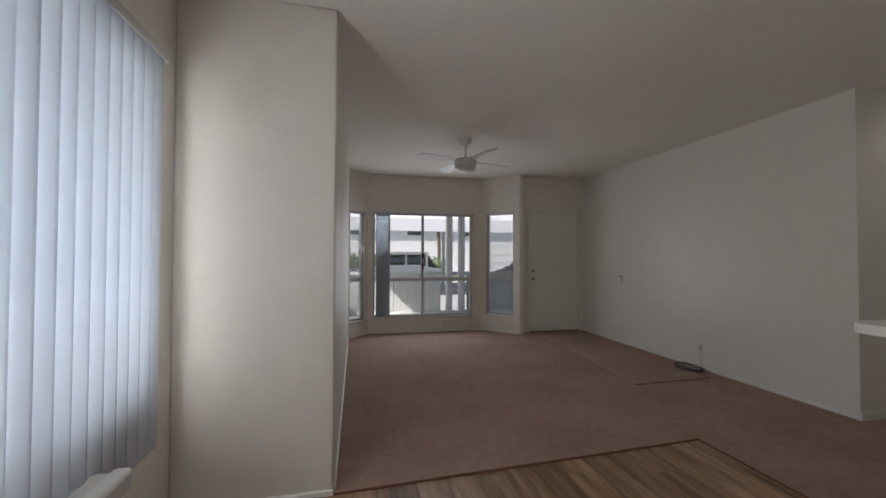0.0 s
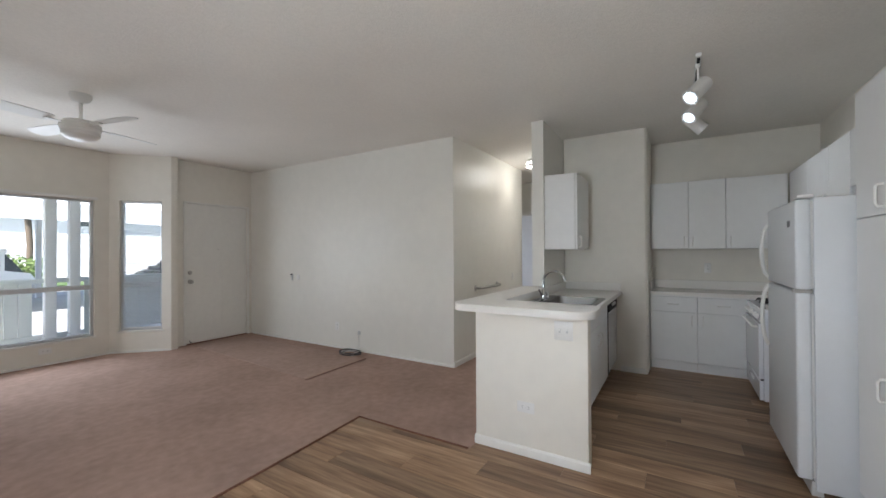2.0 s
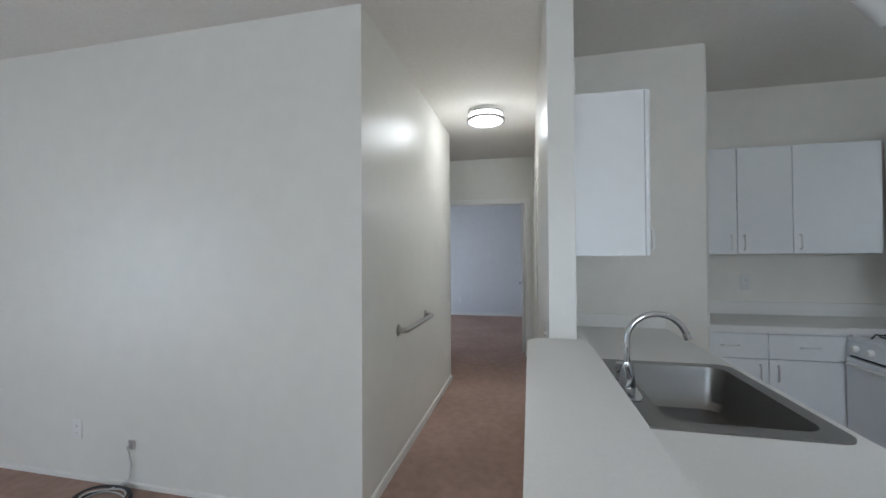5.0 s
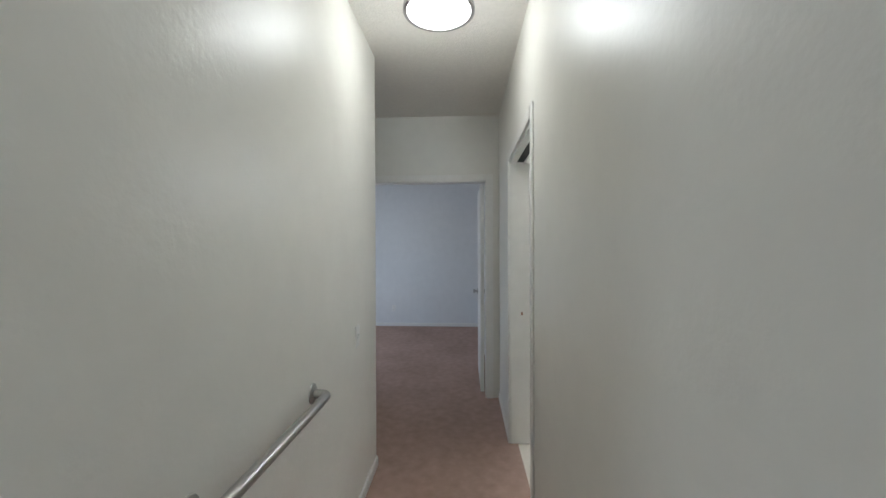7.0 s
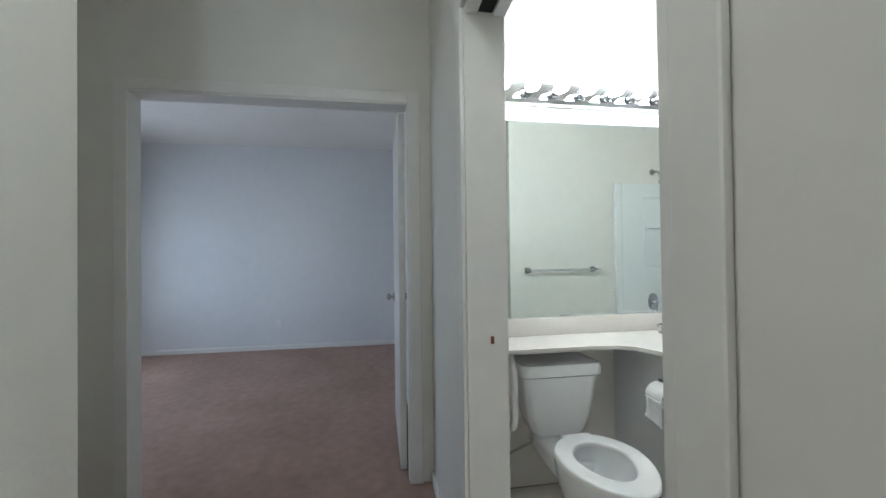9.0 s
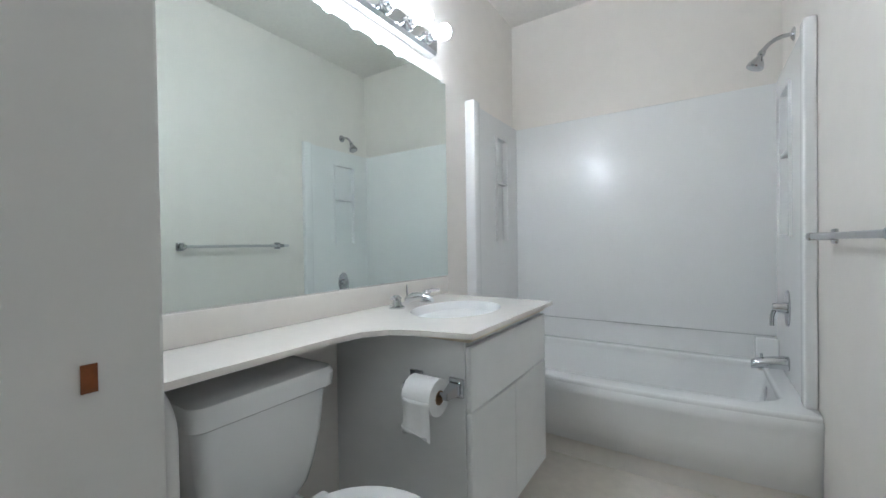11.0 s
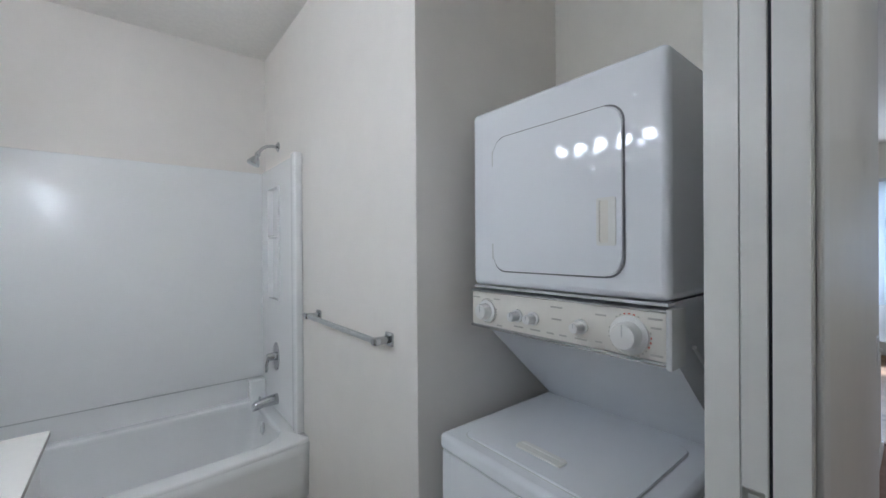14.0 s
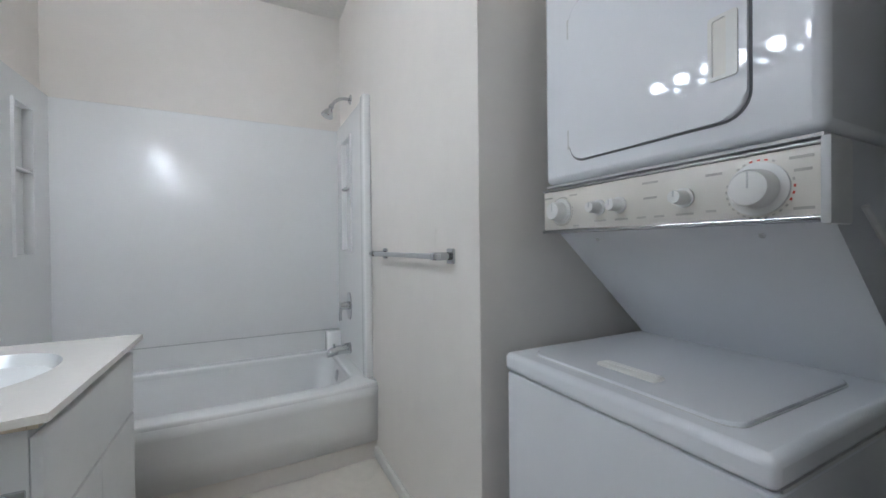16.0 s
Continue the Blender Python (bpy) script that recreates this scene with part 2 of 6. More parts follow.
def cyl(p, q, r, r2=None, n=20, bm=None, bev=0.0):
    """A round bar from p to q, radius r at p and r2 at q."""
    own = bmesh.new()
    p, q = Vector(p), Vector(q)
    d = q - p
    m = Matrix.Translation((p + q) / 2) @ d.to_track_quat("Z", "Y").to_matrix().to_4x4()
    bmesh.ops.create_cone(own, cap_ends=True, segments=n, radius1=r, radius2=r if r2 is None else r2, depth=d.length, matrix=m)
    if bev:
        ends = [e for e in own.edges if any(len(f.verts) > 4 for f in e.link_faces)]
        bmesh.ops.bevel(own, geom=ends, offset=bev, segments=2, affect="EDGES", profile=0.5)
    return merge(own, bm)


def lathe(profile, centre, axis=(0, 0, 1), n=28, bm=None):
    """A turned body: profile of (radius, height) pairs about the axis through centre."""
    own = bmesh.new()
    rot = Vector(axis).to_track_quat("Z", "Y").to_matrix().to_4x4()
    m = Matrix.Translation(centre) @ rot
    rings = []
    for r, h in profile:
        if r < 1e-5:
            rings.append([own.verts.new(m @ Vector((0, 0, h)))])
        else:
            rings.append([own.verts.new(m @ Vector((r * math.cos(2 * math.pi * k / n), r * math.sin(2 * math.pi * k / n), h))) for k in range(n)])
    for u, v in zip(rings, rings[1:]):
        for k in range(n):
            k2 = (k + 1) % n
            if len(u) == 1 and len(v) > 1:
                own.faces.new((u[0], v[k], v[k2]))
            elif len(v) == 1 and len(u) > 1:
                own.faces.new((u[k], v[0], u[k2]))
            elif len(u) > 1:
                own.faces.new((u[k], v[k], v[k2], u[k2]))
    bmesh.ops.recalc_face_normals(own, faces=own.faces[:])
    return merge(own, bm)


def tube(points, r, n=12, bm=None):
    """A bent round tube along the points."""
    own = bmesh.new()
    pts = [Vector(p) for p in points]
    rings, up = [], None
    for i, p in enumerate(pts):
        d = (pts[min(i + 1, len(pts) - 1)] - pts[max(i - 1, 0)]).normalized()
        if up is None:
            up = d.orthogonal().normalized()
        up = (up - d * up.dot(d)).normalized()
        side = d.cross(up)
        rings.append([own.verts.new(p + (up * math.cos(2 * math.pi * k / n) + side * math.sin(2 * math.pi * k / n)) * r) for k in range(n)])
    for u, v in zip(rings, rings[1:]):
        for k in range(n):
            own.faces.new((u[k], u[(k + 1) % n], v[(k + 1) % n], v[k]))
    own.faces.new(rings[0])
    own.faces.new(list(reversed(rings[-1])))
    bmesh.ops.recalc_face_normals(own, faces=own.faces[:])
    return merge(own, bm)


def arc(c, r, a0, a1, u, v, n=10):
    """Points of an arc about c in the plane of u and v, degrees a0 to a1."""
    c, u, v = Vector(c), Vector(u), Vector(v)
    return [c + u * (r * math.cos(radians(a0 + (a1 - a0) * k / n))) + v * (r * math.sin(radians(a0 + (a1 - a0) * k / n))) for k in range(n + 1)]


def slab(outline, z0, z1, bev=0.0, bm=None, hole=None):
    """A plate of the given outline (x, y) between z0 and z1; hole: an inner outline of as many points."""
    own = bmesh.new()
    if hole:
        n = len(outline)
        lo = [[own.verts.new((x, y, z)) for x, y in o] for z in (z0, z1) for o in (outline, hole)]
        ob_, ib_, ot, it = lo
        for k in range(n):
            j = (k + 1) % n
            for a, b in ((ob_, ot), (it, ib_), (ot, it), (ib_, ob_)):
                own.faces.new((a[k], a[j], b[j], b[k]))
    else:
        lo = [own.verts.new((x, y, z0)) for x, y in outline]
        hi = [own.verts.new((x, y, z1)) for x, y in outline]
        own.faces.new(list(reversed(lo)))
        top = own.faces.new(hi)
        for k in range(len(lo)):
            j = (k + 1) % len(lo)
            own.faces.new((lo[k], lo[j], hi[j], hi[k]))
        if bev:
            bmesh.ops.bevel(own, geom=list(top.edges), offset=bev, segments=3, affect="EDGES", profile=0.5)
    bmesh.ops.recalc_face_normals(own, faces=own.faces[:])
    return merge(own, bm)


def round_rect(x0, y0, x1, y1, r, n=6):
    out = []
    for cx, cy, a in ((x1 - r, y1 - r, 0), (x0 + r, y1 - r, 90), (x0 + r, y0 + r, 180), (x1 - r, y0 + r, 270)):
        for k in range(n + 1):
            t = radians(a + 90 * k / n)
            out.append((cx + r * math.cos(t), cy + r * math.sin(t)))
    return out


def oval(cx, cy, rx, ry, n=36, power=2.0):
    out = []
    for k in range(n):
        t = 2 * math.pi * k / n
        c, s = math.cos(t), math.sin(t)
        out.append((cx + rx * math.copysign(abs(c) ** (2 / power), c), cy + ry * math.copysign(abs(s) ** (2 / power), s)))
    return out


def loft(rings, cap0=True, cap1=True, bm=None):
    """A skin over rings of equally many points."""
    own = bmesh.new()
    rs = [[own.verts.new(p) for p in ring] for ring in rings]
    for u, v in zip(rs, rs[1:]):
        for k in range(len(u)):
            j = (k + 1) % len(u)
            own.faces.new((u[k], u[j], v[j], v[k]))
    if cap0:
        own.faces.new(list(reversed(rs[0])))
    if cap1:
        own.faces.new(rs[-1])
    bmesh.ops.recalc_face_normals(own, faces=own.faces[:])
    return merge(own, bm)


def turn_bm(bm, m):
    bmesh.ops.transform(bm, matrix=m, verts=bm.verts[:])
    return bm


def mesh_ob(name, bm, material, parent=None, smooth=False):
    me = bpy.data.meshes.new(name)
    bm.to_mesh(me)
    bm.free()
    me.materials.append(material)
    if smooth:
        for p in me.polygons:
            p.use_smooth = True
        me.set_sharp_from_angle(angle=radians(35))
        if material in (ENAMEL, CAB, TRIM):
            for p in me.polygons:
                if p.area > 0.01:
                    p.use_smooth = False
    ob = new(name, me)
    if parent is not None:
        ob.parent = parent
    return ob


def thing(name, label, category, at=(0, 0, 0), group=""):
    """An Empty at the thing's base; its parts are built in the world's metres and hung under it."""
    ob = new(name)
    ob.empty_display_size = 0.1
    ob.location = Vector(at) + OFF
    return tagged(ob, label, category, group)


def part(name, bm, material, parent, label="", smooth=True):
    """One mesh under a thing or a part; the bmesh is in the world's metres."""
    base = Vector((0, 0, 0))
    p = parent
    while p is not None:
        base += p.location
        p = p.parent
    bmesh.ops.translate(bm, vec=OFF - base, verts=bm.verts[:])
    ob = mesh_ob(name, bm, material, parent, smooth)
    return tagged(ob, label) if label else ob


def single(name, bm, material, label, category, smooth=True, group=""):
    bmesh.ops.translate(bm, vec=OFF, verts=bm.verts[:])
    return tagged(mesh_ob(name, bm, material, None, smooth), label, category, group)


def structure(name, bm, material, label="", smooth=False):
    bmesh.ops.translate(bm, vec=OFF, verts=bm.verts[:])
    return tagged(mesh_ob(name, bm, material, None, smooth), label, "", "", "structure")


def wall(name, p, q, thick, z0, z1, material, openings=(), label=""):
    """An upright wall whose visible face runs from p to q, its body to the left of that way; openings: (s0, s1, z0, z1) along it."""
    p, q = Vector((*p, 0)), Vector((*q, 0))
    d = q - p
    length = d.length
    d.normalize()
    side = Vector((-d.y, d.x, 0)) * thick
    ss = sorted({0.0, length, *[v for o in openings for v in o[:2]]})
    zs = sorted({z0, z1, *[v for o in openings for v in o[2:]]})

    def solid(i, j):
        if not (0 <= i < len(ss) - 1 and 0 <= j < len(zs) - 1):
            return False
        s, z = (ss[i] + ss[i + 1]) / 2, (zs[j] + zs[j + 1]) / 2
        return not any(o[0] < s < o[1] and o[2] < z < o[3] for o in openings)

    bm = bmesh.new()
    cache = {}

    def v(i, j, k):
        if (i, j, k) not in cache:
            cache[i, j, k] = bm.verts.new(p + d * ss[i] + side * k + Vector((0, 0, zs[j])))
        return cache[i, j, k]

    for i in range(len(ss) - 1):
        for j in range(len(zs) - 1):
            if not solid(i, j):
                continue
            bm.faces.new((v(i, j, 0), v(i + 1, j, 0), v(i + 1, j + 1, 0), v(i, j + 1, 0)))
            bm.faces.new((v(i, j, 1), v(i, j + 1, 1), v(i + 1, j + 1, 1), v(i + 1, j, 1)))
            for di, dj, a, b in ((-1, 0, (i, j), (i, j + 1)), (1, 0, (i + 1, j), (i + 1, j + 1)), (0, -1, (i, j), (i + 1, j)), (0, 1, (i, j + 1), (i + 1, j + 1))):
                if not solid(i + di, j + dj):
                    bm.faces.new((v(*a, 0), v(*b, 0), v(*b, 1), v(*a, 1)))
    bmesh.ops.recalc_face_normals(bm, faces=bm.faces[:])
    return structure(name, bm, material, label)

# ---------- the setting ----------
H = 2.655
XW, YS, XK = -0.89, -1.44, 5.585          # dining window wall, kitchen wall, kitchen end wall
HY = 1.145                     # hall face of the bathroom door wall
HP = 1.125                    # hall face of the wall end beside the peninsula
BAY = [(-0.10, 5.985), (0.207, 6.295), (2.158, 6.295), (2.672, 5.79)]

structure("ceiling", slab([(-1.05, -1.8), (11.2, -1.8), (11.2, 6.45), (-1.05, 6.45)], H, H + 0.12), CEIL, "white textured sprayed ceiling")
bm = slab([(-1.05, -1.8), (11.2, -1.8), (11.2, 6.45), (-1.05, 6.45)], -0.16, -0.012)
structure("ground_slab", bm, SUB, "dark floor slab under the coverings")

# carpet: living room, hall, bedroom
bm = slab([(-0.10, 1.95), (2.385, 2.06), (2.385, 1.06), (3.93, 1.06), (3.93, HP), (5.52, HY), (5.615, HY), (5.615, 1.09), (6.53, 1.09), (6.53, HY), (7.48, HY), (7.48, 1.20),
           (10.65, 1.20), (10.65, 4.60), (7.48, 4.60), (7.48, 2.95), (6.207, 2.95), (6.207, 2.05), (3.92, 2.05), (3.92, 5.915), (2.672, 5.915), (2.672, 5.79), (2.158, 6.295), (0.207, 6.295), (-0.10, 5.985)], -0.012, 0.0)
structure("floor_carpet", bm, CARPET, "worn rose-brown wall-to-wall carpet")
# darker frayed edge where the carpet meets the wood floor
bm = tube([(-0.10, 1.948, -0.003), (0.6, 1.982, -0.001), (1.5, 2.018, -0.002), (2.385, 2.058, -0.001), (2.381, 1.6, -0.002), (2.384, 1.07, -0.002)], 0.009, 8)
structure("carpet_edge_trim", bm, CARPETEDGE, "dark frayed edge of the carpet")
structure("floor_bath", slab([(4.95, -1.62), (7.24, -1.62), (7.24, 1.005), (6.53, 1.005), (6.53, 1.09), (5.615, 1.09), (5.615, 1.005), (4.95, 1.005)], -0.012, -0.004), VINYL, "cream sheet vinyl bathroom floor")

# living room and dining walls
wall("wall_dining_window", (XW, 2.05), (XW, YS), -0.14, 0, H, WALL, [(0.38, 1.75, 0.66, 2.14), (0.755, 1.425, 0.22, 0.56)], "cream painted wall with a wide window")
bm = box((XW, 1.95, 0), (-0.10, 2.05, H), 0.012, 3)
structure("wall_dining_return", bm, WALL, "cream painted wall with rounded corner", True)
wall("wall_living_west", (-0.10, 2.05), (-0.10, 5.985), 0.10, 0, H, WALL, (), "cream painted living room wall")


def leg(a, b):
    return (Vector((*b, 0)) - Vector((*a, 0))).length


WIN_L, WIN_C, WIN_R = (0.03, 0.36, 0.25, 2.005), (0.085, 1.80, 0.265, 2.015), (0.115, 0.61, 0.29, 2.035)
for k, (op, nm) in enumerate(((WIN_L, "wall_bay_west"), (WIN_C, "wall_bay_middle"), (WIN_R, "wall_bay_east"))):
    wall(nm, BAY[k], BAY[k + 1], 0.12, 0, H, WALL, [op], "cream painted bay wall with a window")
structure("wall_bay_return", box((2.672, 5.79, 0), (2.76, 5.925, H), 0.01, 2), WALL, "", True)
wall("wall_entry", (2.67, 5.915), (3.92, 5.915), 0.12, 0, H, WALL, [(0.25, 1.17, 0, 2.055)], "cream painted wall round the entry door")
bm = slab([(3.92, 2.05), (6.207, 2.05), (6.207, 2.95), (6.107, 2.95), (6.107, 2.15), (4.02, 2.15), (4.02, 6.03), (3.92, 6.03)], 0, H)
structure("wall_hall_north", bm, SEMI, "cream semi-gloss wall of living room and hall")
# hall and kitchen
OFF = EAST
wall("wall_hall_south", (7.754, HY), (5.90, HY), 0.135, 0, H, SEMI, [(0.844, 1.759, 0, 2.045)], "cream semi-gloss hall wall")
OFF = HOME
wall("wall_hall_kitchen", (5.52, HY), (3.93, HP), 0.12, 0, H, SEMI, (), "cream semi-gloss wall between hall and kitchen")
OFF = EAST
wall("wall_hall_end", (7.754, 3.05), (7.754, 1.10), 0.10, 0, H, SEMI, [(0.43, 1.78, 0, 2.045)], "cream wall round the bedroom doorway")
wall("wall_alcove", (6.487, 2.95), (7.754, 2.95), 0.10, 0, H, SEMI)
OFF = HOME
structure("wall_kitchen_pier", slab([(4.75, 0.15), (4.77, 0.13), (5.589, 0.13), (5.589, 0.22), (4.95, 0.22), (4.95, 1.003), (4.75, 1.003)], 0, H), WALL, "cream painted pier between kitchen and bathroom")
wall("wall_kitchen_end", (XK, 0.13), (XK, YS), -0.10 * -1, 0, H, WALL, (), "cream kitchen wall")
wall("wall_kitchen_south", (XK + 0.1, YS), (XW, YS), 0.12, 0, H, WALL, (), "cream kitchen wall")
# bathroom
OFF = EAST
wall("wall_bath_east", (7.62, 1.005), (7.62, -1.62), 0.13, 0, H, BATHWALL, (), "off-white bathroom wall")
wall("wall_bath_south", (7.75, -1.555), (5.9, -1.555), 0.10, 0, H, BATHWALL, (), "off-white bathroom wall")
wall("wall_bath_towel", (6.09, -1.62), (6.09, 0.22), 0.12, 0, H, BATHWALL, (), "off-white bathroom wall")
structure("wall_laundry_side", box((5.332, 0.2195, 0), (6.0895, 0.2235, H)), BATHWALL, "off-white wall beside the stacked laundry")
# bedroom
wall("wall_bedroom_east", (11.03, 4.6), (11.03, 1.2), 0.10, 0, H, BLUEW, (), "white bedroom wall")
wall("wall_bedroom_south", (11.03, 1.20), (7.86, 1.20), 0.05, 0, H, BLUEW, (), "white bedroom wall")
wall("wall_bedroom_north", (7.754, 4.6), (11.03, 4.6), 0.12, 0, H, BLUEW, [(0.75, 2.55, 0.6, 2.0)], "white bedroom wall with a window")
wall("wall_bedroom_west", (7.86, 3.05), (7.86, 4.6), 0.10, 0, H, BLUEW)


OFF = HOME


def board(name, p, q, h=0.07, t=0.012, mat=None):
    """A baseboard on the floor along a wall face from p to q, standing out to the right of that way."""
    p, q = Vector((*p, 0)), Vector((*q, 0))
    d = (q - p).normalized()
    s = Vector((d.y, -d.x, 0)) * t
    prof = [(0, 0), (1, 0), (1, 0.8), (0.45, 1), (0, 1)]
    bm = bmesh.new()
    a, b = [[bm.verts.new(o + s * u + Vector((0, 0, h * w))) for u, w in prof] for o in (p, q)]
    for k in range(5):
        bm.faces.new((a[k], a[(k + 1) % 5], b[(k + 1) % 5], b[k]))
    bm.faces.new(a)
    bm.faces.new(list(reversed(b)))
    bmesh.ops.recalc_face_normals(bm, faces=bm.faces[:])
    return structure(name, bm, mat or TRIM)


for p, q in (((3.92, 5.85), (3.92, 2.05)), ((3.92, 2.05), (6.207, 2.05)), ((-0.10, 1.98), (-0.10, 5.98)), ((-0.10, 5.985), (0.207, 6.295)), ((0.207, 6.295), (2.158, 6.295)),
             ((2.158, 6.295), (2.672, 5.79)), ((XW, 1.95), (-0.10, 1.95)), ((5.52, HY), (3.93, HP)), ((7.37, HY), (6.60, HY)), ((10.65, 4.6), (10.65, 1.2)), ((10.65, 1.2), (8.32, 1.2)),
             ((4.75, 0.40), (4.75, 0.15)), ((5.71, -0.80), (5.71, 0.2)), ((6.207, 2.05), (6.207, 2.95)), ((3.93, HP), (3.93, 1.06))):
    board("baseboard", p, q, 0.028 if p[1] > 5.5 or p[0] < 0 else 0.06)


def casing(name, pts, mat=None, ease=0.004):
    """Flat door trim: boxes given by their two corners, with eased edges, in one mesh."""
    bm = bmesh.new()
    for a, b in pts:
        box(a, b, ease, 2, bm)
    return structure(name, bm, mat or TRIM, "", True)


OFF = EAST
# bathroom doorway: split jambs of the pocket door, latch jamb, head and trim
casing("trim_bath_door", [((5.925, HY, 0), (5.985, HY + 0.010, 2.105)), ((6.905, HY, 0), (6.970, HY + 0.014, 2.105)), ((5.9851, HY, 2.040), (6.9049, HY + 0.013, 2.104))])
casing("jamb_pocket", [((5.985, 1.003, 0), (6.011, 1.0545, 2.04)), ((5.985, 1.098, 0), (6.011, HY - 0.001, 2.04)), ((6.012, 1.004, 2.018), (6.90, 1.045, 2.044)), ((6.012, 1.100, 2.018), (6.90, HY - 0.002, 2.044))], None, 0.0012)
casing("jamb_latch", [((6.902, 1.003, 0), (6.928, HY - 0.0005, 2.044))])
structure("pocket_gap", box((5.90, 1.0928, 0.0), (6.006, 1.0975, 2.02)), BLACK, "dark slot beside the pocket door")
structure("pocket_track", box((6.015, 1.046, 2.028), (6.90, 1.099, 2.045)), BLACK, "dark slot of the sliding door track")
hole = structure("latch_hole", box((6.8995, 1.054, 0.929), (6.903, 1.065, 0.953)), BROWN, "raw wood latch hole")
casing("trim_bedroom_door", [((7.738, 1.205, 0), (7.754, 1.268, 2.10)), ((7.738, 2.62, 0), (7.754, 2.68, 2.10)), ((7.739, 1.2681, 2.042), (7.753, 2.6199, 2.10)),
                             ((7.745, 1.262, 0), (7.862, 1.276, 2.044)), ((7.745, 1.2761, 2.030), (7.862, 2.62, 2.046))])
OFF = HOME
casing("trim_entry_door", [((2.884, 5.900, 0), (2.918, 5.99, 2.075)), ((3.842, 5.900, 0), (3.876, 5.99, 2.075)), ((2.9181, 5.900, 2.052), (3.8419, 5.99, 2.075))])

# ---------- windows ----------


def bay_window(name, p, q, op, label, mull=None, rail=None):
    """Aluminium window set in an opening of the wall from p to q."""
    p, q = Vector((*p, 0)), Vector((*q, 0))
    d = (q - p).normalized()
    m = Matrix.Translation(p) @ Matrix(((d.x, -d.y, 0, 0), (d.y, d.x, 0, 0), (0, 0, 1, 0), (0, 0, 0, 1)))
    s0, s1, z0, z1 = op
    win = tagged(new(name), label, "window", "", "structure")
    f = bmesh.new()
    for a, b in (((s0, 0.045, z0), (s0 + 0.028, 0.10, z1)), ((s1 - 0.028, 0.045, z0), (s1, 0.10, z1)), ((s0 + 0.028, 0.046, z0), (s1 - 0.028, 0.099, z0 + 0.03)), ((s0 + 0.028, 0.046, z1 - 0.025), (s1 - 0.028, 0.099, z1))):
        box(a, b, 0.003, 1, f)
    part("window_frame", turn_bm(f, m), FRAME, win)
    if mull:
        part("mullion", turn_bm(box((mull - 0.022, 0.05, z0 + 0.03), (mull + 0.022, 0.095, z1 - 0.025), 0.003, 1), m), FRAME, win)
        latch = box((mull - 0.012, 0.030, 1.24), (mull + 0.012, 0.05, 1.34), 0.004, 1)
        box((mull - 0.012, 0.030, 1.06), (mull + 0.012, 0.05, 1.17), 0.004, 1, latch)
        part("window_latch", turn_bm(latch, m), BLACK, win, "black window latch")
    cells = [(s0 + 0.028, mull - 0.022), (mull + 0.022, s1 - 0.028)] if mull else [(s0 + 0.028, s1 - 0.028)]
    rows = [(z0 + 0.03, rail - 0.03), (rail + 0.03, z1 - 0.025)] if rail else [(z0 + 0.03, z1 - 0.025)]
    for a, b in cells:
        if rail:
            part("rail", turn_bm(box((a, 0.05, rail - 0.03), (b, 0.095, rail + 0.03), 0.004, 1), m), FRAME, win)
        for c, e in rows:
            pane = part("pane", turn_bm(box((a, 0.07, c), (b, 0.074, e)), m), GLASS, win)
            pane.visible_shadow = False
    part("window_sill", turn_bm(box((s0 - 0.02, -0.018, z0 - 0.022), (s1 + 0.02, 0.05, z0 + 0.002), 0.006, 2), m), TRIM, win)
    return m


MW = bay_window("window_1", BAY[0], BAY[1], WIN_L, "narrow aluminium bay window", None, 0.90)
MC = bay_window("window_2", BAY[1], BAY[2], WIN_C, "wide aluminium sliding bay window", 0.925, 0.895)
ME = bay_window("window_3", BAY[2], BAY[3], WIN_R, "narrow aluminium bay window", None, 0.90)


def mini_blind(name, m, s0, s1, z0, z1, label, tilt=18):
    th = thing(name, label, "window blind", m @ Vector(((s0 + s1) / 2, 0.03, z1)))
    part("headrail", turn_bm(box((s0, 0.012, z1 - 0.03), (s1, 0.042, z1), 0.003, 1), m), PLAST, th)
    part("bottom_rail", turn_bm(box((s0, 0.015, z0), (s1, 0.040, z0 + 0.014), 0.003, 1), m), PLAST, th)
    n = int((z1 - 0.04 - z0 - 0.02) / 0.0195)
    for k in range(n):
        z = z0 + 0.03 + k * 0.0195
        b = box((s0 + 0.004, -0.0125, -0.0005), (s1 - 0.004, 0.0125, 0.0005))
        turn_bm(b, m @ Matrix.Translation((0, 0.027, z)) @ Matrix.Rotation(radians(tilt), 4, "X"))
        part("slat", b, HSLAT, th, smooth=False)
    for s in (s0 + 0.06, s1 - 0.06):
        part("cord", turn_bm(cyl((s, 0.027, z0), (s, 0.027, z1), 0.0012, n=6), m), PLAST, th)
    return th


mini_blind("mini_blind", MW, WIN_L[0] + 0.03, WIN_L[1] - 0.03, WIN_L[2] + 0.03, WIN_L[3] - 0.005, "white mini blind with slats nearly open", 10)
mini_blind("mini_blind", ME, WIN_R[0] + 0.03, WIN_R[1] - 0.03, WIN_R[2] + 0.03, WIN_R[3] - 0.005, "white mini blind hanging at narrow window", 14)

